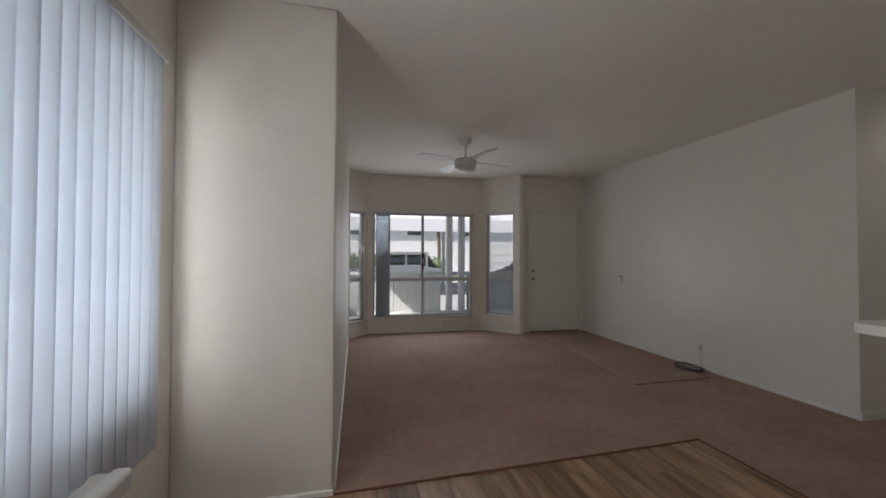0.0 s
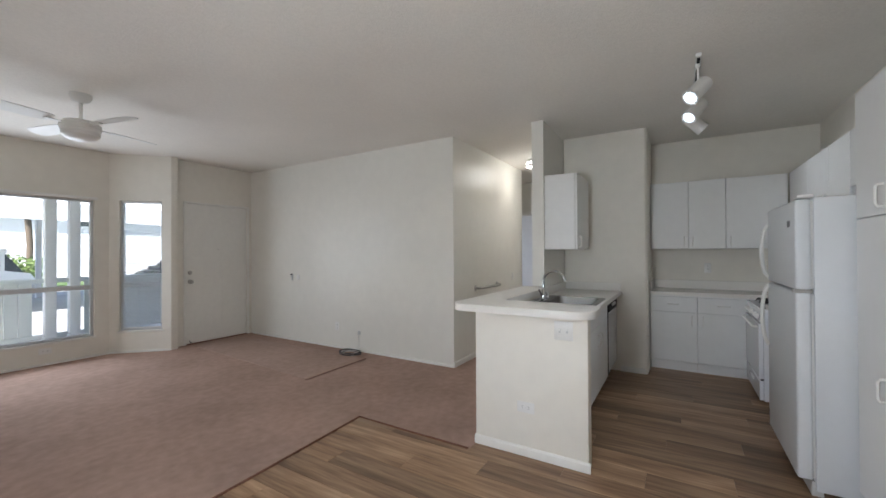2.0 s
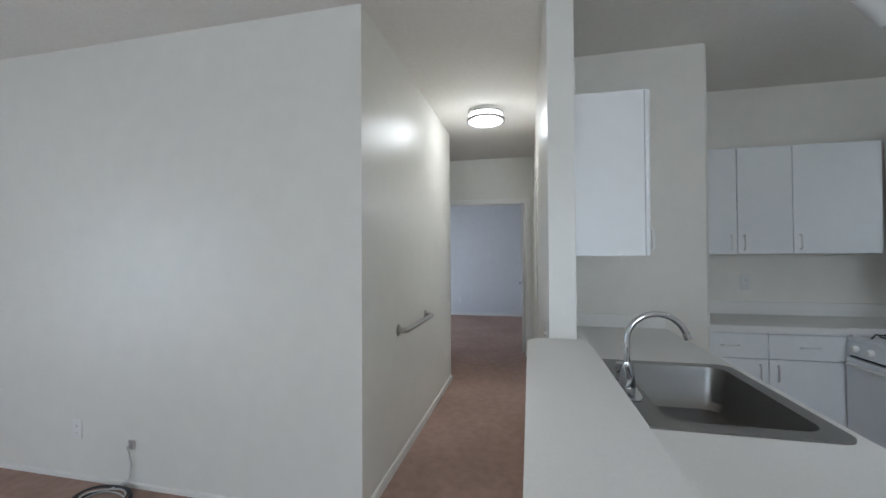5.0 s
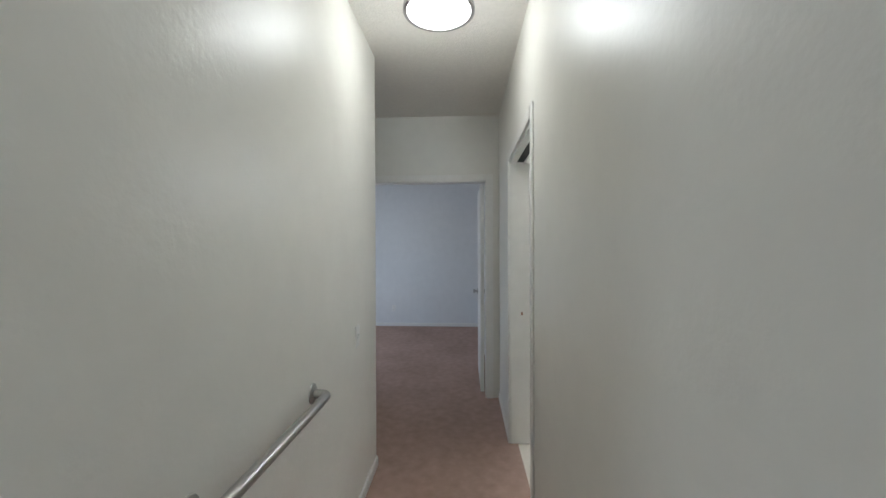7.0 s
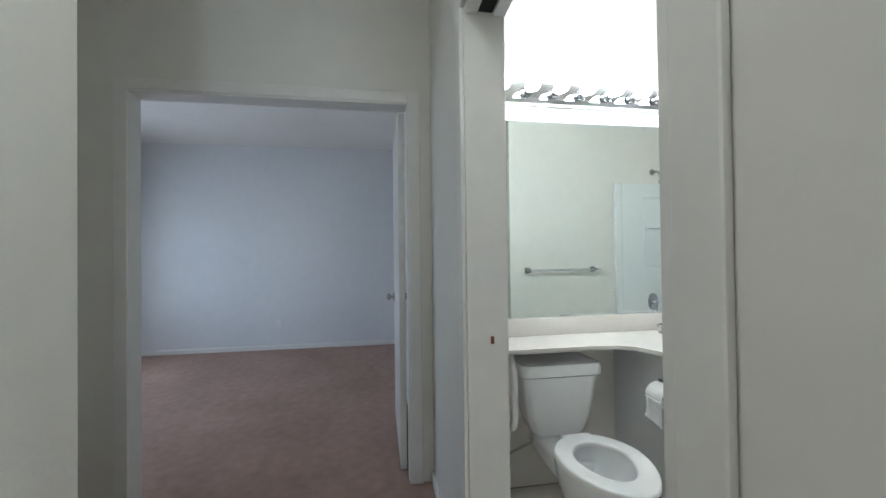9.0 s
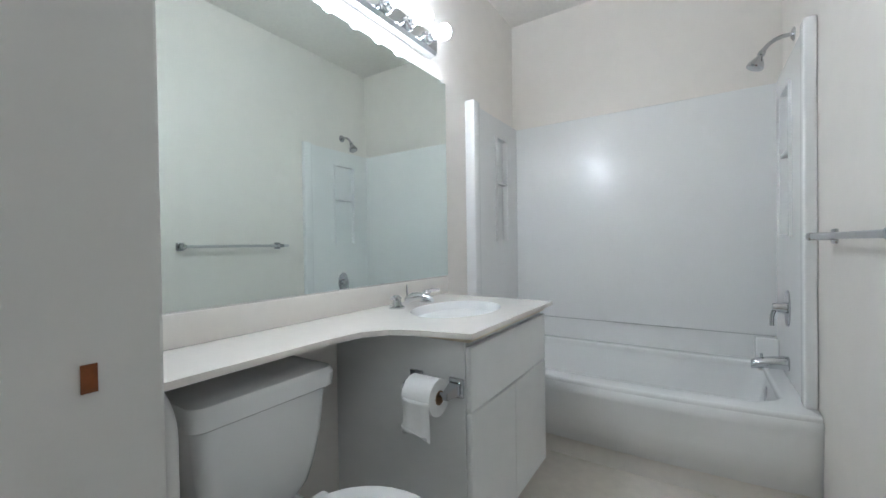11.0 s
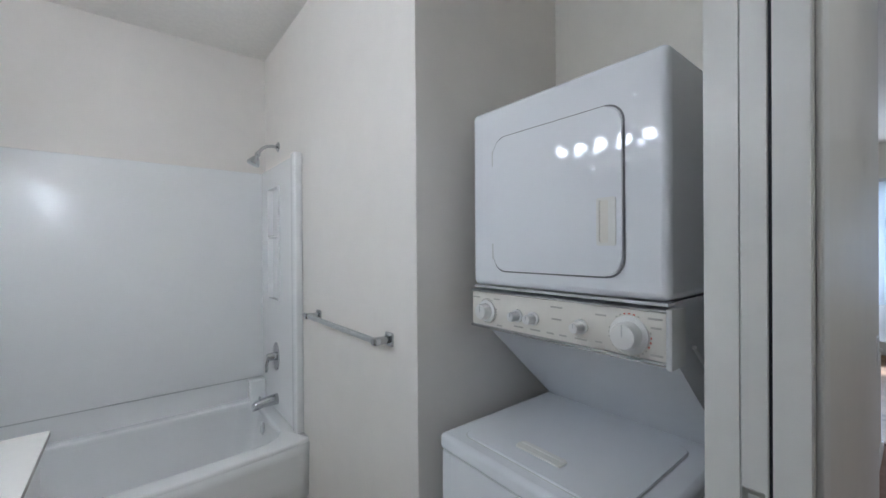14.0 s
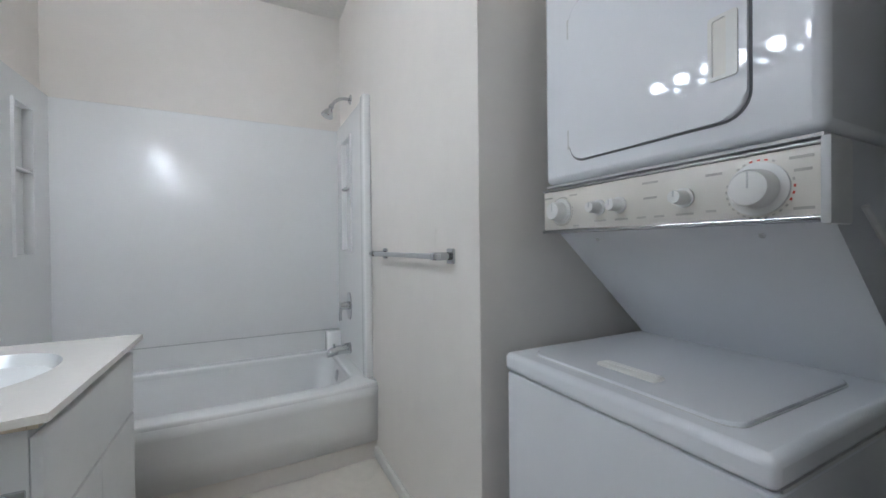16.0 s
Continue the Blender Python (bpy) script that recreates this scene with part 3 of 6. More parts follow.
# stacked vertical blind at the bay window
th = thing("vertical_blind", "grey vertical blind gathered to the side of the bay window", "window blind", MC @ Vector((0.25, -0.03, 2.03)))
part("headrail", turn_bm(box((0.06, -0.045, 2.016), (1.82, -0.012, 2.05), 0.003, 1), MC), PLAST, th)
for k in range(12):
    s = 0.145 + k * 0.0175
    b = box((-0.043, -0.0006, 0.30), (0.043, 0.0006, 2.015))
    turn_bm(b, MC @ Matrix.Translation((s, -0.032, 0)) @ Matrix.Rotation(radians(62 + 6 * math.sin(k * 2.1)), 4, "Z"))
    part("slat", b, VSLAT, th, smooth=False)

# dining window: frame, glass, vertical blind, wall air conditioner
win = tagged(new("window_4"), "wide dining window behind a vertical blind", "window", "", "structure")
f = bmesh.new()
for a, b in (((XW - 0.09, 0.30, 0.66), (XW - 0.04, 0.335, 2.14)), ((XW - 0.09, 1.635, 0.66), (XW - 0.04, 1.67, 2.14)), ((XW - 0.089, 0.335, 0.66), (XW - 0.041, 1.635, 0.695)), ((XW - 0.089, 0.335, 2.105), (XW - 0.041, 1.635, 2.14)), ((XW - 0.088, 0.97, 0.695), (XW - 0.042, 1.01, 2.105))):
    box(a, b, 0.003, 1, f)
part("window_frame", f, FRAME, win)
pane = part("pane", box((XW - 0.068, 0.335, 0.695), (XW - 0.064, 1.635, 2.105)), GLASS, win)
pane.visible_shadow = False
th = thing("vertical_blind", "closed white vertical blind over the dining window", "window blind", (XW + 0.05, 1.0, 2.2))
part("headrail", box((XW + 0.015, 0.28, 2.165), (XW + 0.062, 1.74, 2.205), 0.004, 2), FRAME, th, "brown-grey metal headrail")
for k in range(12):
    y = 1.70 - k * 0.0765 - 0.035
    ang = -(11 + 2 * math.sin(k * 1.7))
    own = bmesh.new()
    n = 5
    grid = []
    for j in range(n + 1):
        u = -0.0425 + 0.085 * j / n
        w = 0.009 * (1 - (2 * j / n - 1) ** 2)
        grid.append([own.verts.new((w, u, z)) for z in (0.45, 2.165)])
    for j in range(n):
        own.faces.new((grid[j][0], grid[j + 1][0], grid[j + 1][1], grid[j][1]))
    turn_bm(own, Matrix.Translation((XW + 0.045, y, 0)) @ Matrix.Rotation(radians(ang), 4, "Z"))
    ob = part("slat", own, VSLAT, th)
    mod = ob.modifiers.new("thickness", "SOLIDIFY")
    mod.thickness = 0.0012

ac = thing("air_conditioner", "white wall air conditioner with louvred grille under window", "air conditioner", (XW + 0.1, 0.96, 0.22))
part("sleeve", box((XW - 0.25, 0.632, 0.225), (XW + 0.10, 1.288, 0.555), 0.006, 2), PLAST, ac)
part("front_cover", box((XW + 0.10, 0.62, 0.215), (XW + 0.16, 1.30, 0.565), 0.015, 3), IVORY, ac)
part("control_strip", box((XW + 0.159, 0.64, 0.50), (XW + 0.164, 1.28, 0.55), 0.002, 1), GREYK, ac)
for k in range(13):
    part("louvre", turn_bm(box((-0.006, 0.66, -0.002), (0.008, 1.26, 0.002)), Matrix.Translation((XW + 0.164, 0, 0.25 + k * 0.019)) @ Matrix.Rotation(radians(25), 4, "Y")), GREYK, ac, smooth=False)

# ---------- doors ----------
door = thing("entry_door", "plain cream flush entry door, closed", "door", (3.38, 5.93, 0))
part("leaf", box((2.922, 5.925, 0.012), (3.838, 5.968, 2.048), 0.003, 1), TRIM, door)
for pa, pb in ((3.03, 3.33), (3.43, 3.73)):
    for za, zb in ((0.20, 0.82), (0.92, 1.60), (1.68, 1.91)):
        inn = [(pa + 0.03, za + 0.03), (pb - 0.03, za + 0.03), (pb - 0.03, zb - 0.03), (pa + 0.03, zb - 0.03)]
        ring_ = slab([(pa, za), (pb, za), (pb, zb), (pa, zb)], 0, 0.003, 0, None, inn)
        slab(inn, -0.001, 0.0015, 0.001, ring_)
        part("panel", turn_bm(ring_, Matrix(((1, 0, 0, 0), (0, 0, -1, 5.9255), (0, 1, 0, 0), (0, 0, 0, 1)))), TRIM, door)
part("peephole", lathe([(0, 0.004), (0.006, 0.004), (0.009, 0.001), (0.009, 0), (0, 0)], (3.38, 5.9255, 1.38), (0, -1, 0), 14), STEEL, door, "small steel peephole")
part("threshold", box((2.92, 5.90, -0.004), (3.84, 5.99, 0.011), 0.003, 1), CARPETEDGE, door, "dark worn threshold strip")
kn = part("door_knob", lathe([(0.0, 0.062), (0.018, 0.060), (0.027, 0.048), (0.026, 0.036), (0.012, 0.028), (0.011, 0.012), (0.031, 0.009), (0.033, 0.0), (0, 0)], (2.978, 5.925, 0.91), (0, -1, 0)), STEEL, door, "satin steel round knob")
part("deadbolt", lathe([(0.0, 0.020), (0.018, 0.019), (0.026, 0.012), (0.030, 0.006), (0.031, 0.0), (0, 0)], (2.974, 5.925, 1.043), (0, -1, 0)), STEEL, door, "satin steel deadbolt")
part("kick_stop", cyl((2.965, 5.925, 0.05), (2.965, 5.872, 0.03), 0.006), BLACK, door, "small black door stop")

OFF = EAST
door = thing("bedroom_door", "white flush bedroom door standing open against the wall", "door", (7.86, 1.28, 0))
part("leaf", box((7.875, 1.282, 0.012), (8.66, 1.318, 2.03), 0.003, 1), TRIM, door)
for s, y in ((1, 1.318), (-1, 1.282)):
    part("door_knob", lathe([(0.0, 0.058), (0.018, 0.056), (0.026, 0.046), (0.024, 0.036), (0.011, 0.028), (0.011, 0.010), (0.030, 0.008), (0.032, 0.0), (0, 0)], (8.60, y, 0.91), (0, s, 0)), STEEL, door, "satin steel knob")

door = thing("pocket_door", "white pocket door slid back into the wall", "door", (5.6, 1.07, 0))
part("leaf", box((5.14, 1.055, 0.012), (6.009, 1.0925, 2.025), 0.002, 1), TRIM, door)
plate = part("strike_plate", box((6.0085, 1.0575, 0.907), (6.0115, 1.088, 0.980), 0.001, 1), STEEL, door, "worn steel edge pull with latch")
part("latch_recess", box((6.011, 1.066, 0.915), (6.0125, 1.081, 0.972), 0.0005, 1), DULL, plate)
part("latch_slot", box((6.0122, 1.0715, 0.93), (6.0135, 1.0755, 0.957)), BLACK, plate)

OFF = HOME
# ---------- switches and outlets ----------


def plate_on(name, c, normal, w, h, label, kind="switch", gang=1):
    """A wall plate centred at c on a wall with the given normal."""
    n = Vector(normal)
    side = Vector((0, 0, 1)).cross(n)
    m = Matrix.Translation(c) @ Matrix(((side.x, 0, n.x, 0), (side.y, 0, n.y, 0), (0, 1, 0, 0), (0, 0, 0, 1)))
    cat = {"switch": "light switch", "outlet": "power outlet", "blank": "wall plate"}[kind]
    th = thing(name, label, cat, c)
    part("cover_plate", turn_bm(box((-w / 2, -h / 2, 0), (w / 2, h / 2, 0.006), 0.003, 2), m), PLAST, th)
    for g in range(gang):
        u = (g - (gang - 1) / 2) * 0.046
        if kind == "switch":
            part("slot", turn_bm(box((u - 0.006, -0.013, 0.0055), (u + 0.006, 0.013, 0.0068)), m), GREYK, th)
            part("toggle", turn_bm(box((u - 0.004, 0.0, 0.006), (u + 0.004, 0.012, 0.016), 0.002, 1), m), PLAST, th)
        elif kind == "outlet":
            for s in (-1, 1):
                horiz = w > h
                cx, cy = (u + s * 0.02, 0) if horiz else (u, s * 0.02)
                face = part("socket", turn_bm(box((cx - 0.0155, cy - 0.0145, 0.0055), (cx + 0.0155, cy + 0.0145, 0.0078), 0.004, 2), m), PLAST, th)
                for dx in (-0.006, 0.006):
                    a, b = ((cx - 0.004, cy + dx - 0.001), (cx + 0.004, cy + dx + 0.001)) if horiz else ((cx + dx - 0.001, cy - 0.004), (cx + dx + 0.001, cy + 0.004))
                    part("slot", turn_bm(box((*a, 0.0077), (*b, 0.0083)), m), BLACK, th, smooth=False)
        for s in (-1, 1):
            part("screw", turn_bm(cyl((u, s * (h / 2 - 0.016) if h > w else 0, 0.0055), (u, s * (h / 2 - 0.016) if h > w else 0, 0.0072), 0.003, n=8), m), DULL, th)
    return th


plate_on("light_switch", (2.488, 0.455, 0.835), (-1, 0, 0), 0.115, 0.115, "white double light switch on the peninsula end", "switch", 2)
plate_on("power_outlet", (2.488, 0.70, 0.315), (-1, 0, 0), 0.115, 0.07, "white double outlet low on the peninsula end", "outlet")
plate_on("light_switch", (5.76, 2.05, 0.945), (0, -1, 0), 0.07, 0.115, "white light switch beside the hall corner")
plate_on("light_switch", (4.09, 1.1265, 0.955), (0, 1, 0), 0.07, 0.115, "white light switch on the hall wall")
plate_on("power_outlet", (3.92, 3.92, 0.30), (-1, 0, 0), 0.07, 0.115, "white outlet low on living room wall", "outlet")
plate_on("wall_plate", (3.92, 4.74, 0.955), (-1, 0, 0), 0.07, 0.07, "small white cover plate on living room wall", "blank")
plate_on("power_outlet", (10.65, 2.75, 0.32), (-1, 0, 0), 0.07, 0.115, "white outlet low on bedroom wall", "outlet")
plate_on("power_outlet", (XK, -0.45, 1.12), (-1, 0, 0), 0.07, 0.115, "white outlet above the kitchen counter", "outlet")
plate_on("power_outlet", (1.55, 6.295, 0.17), (0, -1, 0), 0.115, 0.07, "white outlet under the bay window", "outlet")
th = thing("phone_jack", "bare grey phone bracket on the living room wall", "phone jack", (3.92, 4.87, 0.96))
part("bracket", box((3.905, 4.855, 0.905), (3.92, 4.885, 1.005), 0.003, 1), GREYK, th)
part("clip", box((3.896, 4.862, 0.985), (3.906, 4.895, 1.003), 0.002, 1), BLACK, th)

# cable coil with its lead up to a wall stub
th = thing("cable_coil", "coiled black and grey cable on the carpet by the wall", "cable", (3.76, 3.52, 0))
for k in range(6):
    pts = []
    r = 0.115 + 0.016 * (k % 3)
    for j in range(33):
        a = 2 * math.pi * j / 32
        pts.append((3.76 + 0.008 * math.sin(k * 2.3) + r * 0.75 * math.cos(a), 3.52 + 0.01 * math.cos(k * 1.7) + r * 1.1 * math.sin(a), 0.006 + 0.006 * k + 0.004 * math.sin(3 * a + k)))
    part("loop", tube(pts, 0.0045, 8), CABLE if k % 3 else CABLEW, th)
part("lead", tube([(3.83, 3.58, 0.02), (3.87, 3.54, 0.03), (3.90, 3.50, 0.06), (3.912, 3.505, 0.13), (3.905, 3.51, 0.20), (3.89, 3.51, 0.245), (3.915, 3.51, 0.25)], 0.004, 8), CABLEW, th)
part("wall_stub", box((3.909, 3.485, 0.225), (3.92, 3.525, 0.275), 0.002, 1), DULL, th)

# loose carpet piece by the wall
bm = slab([(2.78, 3.17), (3.675, 3.185), (3.70, 4.2), (3.66, 5.70), (2.95, 5.78), (2.90, 4.9)], 0.0005, 0.005, 0.003)
single("carpet_remnant", bm, REMNANT, "loose rose carpet piece lying on the carpet", "carpet piece")
bm = tube([(2.77, 3.165, 0.004), (3.1, 3.172, 0.005), (3.4, 3.176, 0.004), (3.68, 3.182, 0.004)], 0.010, 8)
single("carpet_strip", bm, ROLL, "brown rolled edge along the loose carpet piece", "carpet strip")

# ---------- ceiling fan ----------
FX, FY = 1.25, 4.10
fan = thing("ceiling_fan", "white ceiling fan with a round light cover", "ceiling fan", (FX, FY, H))
part("canopy", lathe([(0.0, 0), (0.075, 0), (0.072, -0.03), (0.05, -0.06), (0.018, -0.075), (0, -0.075)], (FX, FY, H)), FANW, fan)
part("downrod", cyl((FX, FY, H - 0.07), (FX, FY, 2.43), 0.0125), FANW, fan)
part("motor", lathe([(0.0, 2.44), (0.05, 2.44), (0.11, 2.425), (0.135, 2.40), (0.135, 2.36), (0.12, 2.34), (0, 2.34)], (FX, FY, 0)), FANW, fan)
part("light_cover", lathe([(0.0, 2.265), (0.05, 2.268), (0.10, 2.285), (0.125, 2.31), (0.125, 2.3395), (0, 2.3395)], (FX, FY, 0)), PLAST, fan, "frosted white light cover")
for k in range(4):
    a = 90 * k + 14
    b = box((0.12, -0.02, -0.004), (0.24, 0.02, 0.004), 0.002, 1)
    m = Matrix.Translation((FX, FY, 2.39)) @ Matrix.Rotation(radians(a), 4, "Z")
    part("blade_iron", turn_bm(b, m), FANW, fan)
    own = slab([(0.20, -0.055), (0.30, -0.066), (0.56, -0.070), (0.60, -0.050), (0.61, 0.0), (0.60, 0.050), (0.56, 0.070), (0.30, 0.066), (0.20, 0.055)], -0.003, 0.003)
    part("blade", turn_bm(own, m @ Matrix.Rotation(radians(12), 4, "X") @ Matrix.Translation((0, 0, 0.008))), FANW, fan)

# ---------- hall ----------
OFF = Vector((-0.37, 0, 0))
lamp = thing("ceiling_light", "round flush ceiling light with brushed metal band, lit", "ceiling light", (5.95, 1.59, H))
part("pan", cyl((5.95, 1.59, H - 0.0005), (5.95, 1.59, H - 0.03), 0.150, n=40), PLAST, lamp)
part("drum", lathe([(0.145, H - 0.0305), (0.155, H - 0.05), (0.155, H - 0.082), (0.150, H - 0.092), (0.10, H - 0.097), (0.0, H - 0.098)], (5.95, 1.59, 0), n=40), DISC, lamp, "glowing white diffuser")
part("band", slab(oval(5.95, 1.59, 0.172, 0.172, 40), H - 0.102, H - 0.080, 0.003, None, oval(5.95, 1.59, 0.156, 0.156, 40)), STEEL, lamp, "brushed metal band")
part("band", slab(oval(5.95, 1.59, 0.160, 0.160, 40), H - 0.04, H - 0.028, 0, None, oval(5.95, 1.59, 0.151, 0.151, 40)), STEEL, lamp, "brushed metal band")

rail = thing("grab_bar", "brushed steel grab bar on the hall wall", "grab bar", (5.19, 2.0, 0.86))
pts = [(4.85, 2.045, 0.866), (4.85, 2.015, 0.866)] + arc((4.875, 2.015, 0.866), 0.025, 180, 270, (1, 0, 0), (0, 1, 0), 6) + [(5.0, 1.99, 0.865), (5.37, 1.99, 0.863)] + \
    arc((5.495, 2.015, 0.863), 0.025, -90, 0, (1, 0, 0), (0, 1, 0), 6) + [(5.52, 2.045, 0.863)]
part("bar", tube(pts, 0.017, 14), STEEL, rail)
for x in (4.85, 5.52):
    part("flange", lathe([(0, 0.010), (0.022, 0.010), (0.036, 0.004), (0.038, 0), (0, 0)], (x, 2.05, 0.865), (0, -1, 0)), STEEL, rail)

OFF = HOME
# ---------- kitchen ----------


def pull(x, y, z, axis, length, parent, out=(0, 1, 0), mat=None, name="handle"):
    """A bowed D pull centred at x, y, z."""
    c, a, o = Vector((x, y, z)), Vector(axis), Vector(out)
    h = length / 2
    pts = [c - a * h, c - a * h + o * 0.018] + [c - a * (h - 0.012) + o * 0.026] + [c + a * (h - 0.012) + o * 0.026] + [c + a * h + o * 0.018, c + a * h]
    return part(name, tube(pts, 0.006, 8), mat or PLAST, parent)


PT, PB = 0.968, 0.920        # top and underside of the peninsula bar
LT = 0.885                   # top of the lower sink counter
# peninsula: end wall, living-room side panel, sink cabinets, dishwasher
bm = box((2.488, 0.312, 0), (2.58, 1.06, PB), 0.004, 2)
box((2.5801, 0.98, 0), (3.93, 1.06, PB), 0.003, 1, bm)
structure("wall_peninsula", bm, WALL, "cream painted half wall of the peninsula", True)
board("baseboard", (2.488, 1.06), (2.488, 0.300), 0.06, 0.012)
board("baseboard", (3.93, 1.06), (2.488, 1.06), 0.06, 0.012)

WF = 0.44                    # front of the sink cabinets


def base_unit(name, x0, x1, label, top=LT - 0.041, doors=2):
    th = thing(name, label, "kitchen cabinet", ((x0 + x1) / 2, 0.65, -0.006))
    part("carcass", box((x0, WF + 0.02, 0.10), (x1, 0.978, top), 0.002, 1), CAB, th)
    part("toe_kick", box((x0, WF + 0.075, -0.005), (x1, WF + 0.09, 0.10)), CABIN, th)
    w = (x1 - x0) / doors
    for k in range(doors):
        a, b = x0 + k * w + 0.002, x0 + (k + 1) * w - 0.002
        dr = part("drawer_front", box((a, WF, 0.688), (b, WF + 0.019, 0.838), 0.003, 1), CAB, th)
        d = part("door", box((a, WF, 0.105), (b, WF + 0.019, 0.682), 0.003, 1), CAB, th)
        hx = b - 0.05 if k == 0 else a + 0.05
        pull(hx, WF, 0.56, (0, 0, 1), 0.10, d, (0, -1, 0))
    return th


base_unit("base_cabinet", 2.585, 3.13, "white two-door base cabinet with slab fronts")
base_unit("sink_cabinet", 3.133, 4.115, "white two-door sink cabinet with slab fronts", LT - 0.185)
OFF = Vector((0, 0.095, 0))
dw = thing("dishwasher", "white dishwasher with black control strip beside cabinets", "dishwasher", (4.43, 0.65, -0.006))
part("tub_box", box((4.12, 0.37, 0.10), (4.735, 0.88, 0.842)), BLACK, dw)
part("door", box((4.125, 0.340, 0.13), (4.73, 0.369, 0.715), 0.006, 2), ENAMEL, dw)
cp = part("control_strip", box((4.125, 0.336, 0.72), (4.73, 0.369, 0.842), 0.005, 2), BLACK, dw, "black control strip")
part("latch_handle", box((4.33, 0.322, 0.765), (4.53, 0.337, 0.795), 0.006, 2), GREYK, cp)
part("side_trim", box((4.1165, 0.338, 0.13), (4.1235, 0.36, 0.842)), BLACK, dw)
part("toe_panel", box((4.125, 0.40, -0.005), (4.73, 0.415, 0.128)), BLACK, dw)
OFF = HOME

# raised bar along the living room side and the end of the peninsula
SX0, SX1, SY0, SY1 = 3.235, 3.885, 0.435, 0.925


def corner(cx, cy, r, a0):
    return [(cx + r * math.cos(radians(a0 + 15 * k)), cy + r * math.sin(radians(a0 + 15 * k))) for k in range(7)]


ct = thing("bar_counter", "raised white laminate bar with rounded corners on the peninsula", "counter", (3.0, 0.9, PB))
bar = corner(2.515, 1.115, 0.11, 90) + corner(2.525, 0.39, 0.12, 180) + corner(2.682, 0.352, 0.082, 270) + [(2.764, 0.955), (3.925, 0.955)] + corner(3.85, 1.15, 0.075, 0)
part("top", slab(bar, PB, PT, 0.004), LAM, ct)

# lower counter with a real cut-out for the sink, plates butted end to end in one plane
ct = thing("sink_counter", "white laminate counter round the sink below the raised bar", "counter", (3.6, 0.68, LT - 0.04))
top = bmesh.new()
for px0, py0, px1, py1 in ((2.581, 0.385, SX0, 0.979), (SX0, 0.385, SX1, SY0), (SX0, SY1, SX1, 0.979), (SX1, 0.385, 3.931, 0.979), (3.931, 0.385, 4.748, 1.002)):
    slab([(px0, py0), (px1, py0), (px1, py1), (px0, py1)], LT - 0.04, LT, 0.0, top)
part("top", top, LAM, ct, smooth=False)
part("backsplash", box((4.730, 0.392, LT), (4.7485, 1.0015, LT + 0.085), 0.003, 1), LAM, ct)
part("backsplash", box((3.935, 0.984, LT), (4.7295, 1.0018, LT + 0.085), 0.003, 1), LAM, ct)

sink = thing("kitchen_sink", "stainless steel drop-in kitchen sink", "sink", ((SX0 + SX1) / 2, (SY0 + SY1) / 2, LT))
o = round_rect(SX0 - 0.02, SY0 - 0.02, SX1 + 0.02, SY1 + 0.02, 0.05)
i = round_rect(SX0 + 0.03, SY0 + 0.025, SX1 - 0.03, SY1 - 0.085, 0.055)
part("rim", slab(o, LT, LT + 0.006, 0, None, i), SINKST, sink)
rings = []
for z, g in ((LT + 0.004, 0.0), (LT - 0.02, 0.004), (LT - 0.13, 0.012), (LT - 0.155, 0.03), (LT - 0.16, 0.06)):
    rings.append([(x, y, z) for x, y in round_rect(SX0 + 0.03 + g, SY0 + 0.025 + g, SX1 - 0.03 - g, SY1 - 0.085 - g, 0.055)])
part("bowl", loft(rings, False, True), SINKST, sink)
part("drain", lathe([(0.0, 0.001), (0.03, 0.001), (0.042, 0.004), (0.045, 0.0)], (3.56, 0.65, LT - 0.160)), DULL, sink)
KX, KY = 3.515, 0.888
fau = thing("kitchen_faucet", "chrome gooseneck kitchen faucet with single lever", "faucet", (KX, KY, LT + 0.006))
part("base_plate", slab(oval(KX, KY, 0.125, 0.028, 32, 3), LT + 0.006, LT + 0.014, 0.003), CHROME, fau)
part("body", lathe([(0, 0.014), (0.027, 0.014), (0.025, 0.045), (0.021, 0.065), (0.016, 0.085), (0.013, 0.10), (0, 0.10)], (KX, KY, LT)), CHROME, fau)
pts = [(KX, KY, LT + 0.08), (KX, KY, LT + 0.17)] + arc((KX, KY - 0.095, LT + 0.17), 0.095, 0, 158, (0, 1, 0), (0, 0, 1), 18)
part("spout", tube(pts, 0.0105, 12), CHROME, fau)
part("aerator", cyl(Vector(pts[-1]), Vector(pts[-1]) + Vector((0, -0.008, -0.022)), 0.012), CHROME, fau)
part("lever", tube([(KX - 0.015, KY, LT + 0.05), (KX - 0.055, KY + 0.005, LT + 0.062), (KX - 0.075, KY + 0.02, LT + 0.105)], 0.008, 10), CHROME, fau)
part("side_knob", lathe([(0, 0.055), (0.016, 0.054), (0.019, 0.03), (0.014, 0.02), (0.018, 0), (0, 0)], (KX + 0.10, KY, LT + 0.013)), CHROME, fau)

# upper cabinet beside the post
uc = thing("wall_cabinet", "single white wall cabinet hung beside the post", "kitchen cabinet", (4.2, 0.99, 1.335))
part("carcass", box((3.955, 0.705, 1.345), (4.52, 1.0035, 2.095), 0.002, 1), CAB, uc)
d = part("door", box((3.957, 0.683, 1.347), (4.518, 0.703, 2.093), 0.003, 1), CAB, uc)
pull(4.02, 0.683, 1.42, (0, 0, 1), 0.10, d, (0, -1, 0))

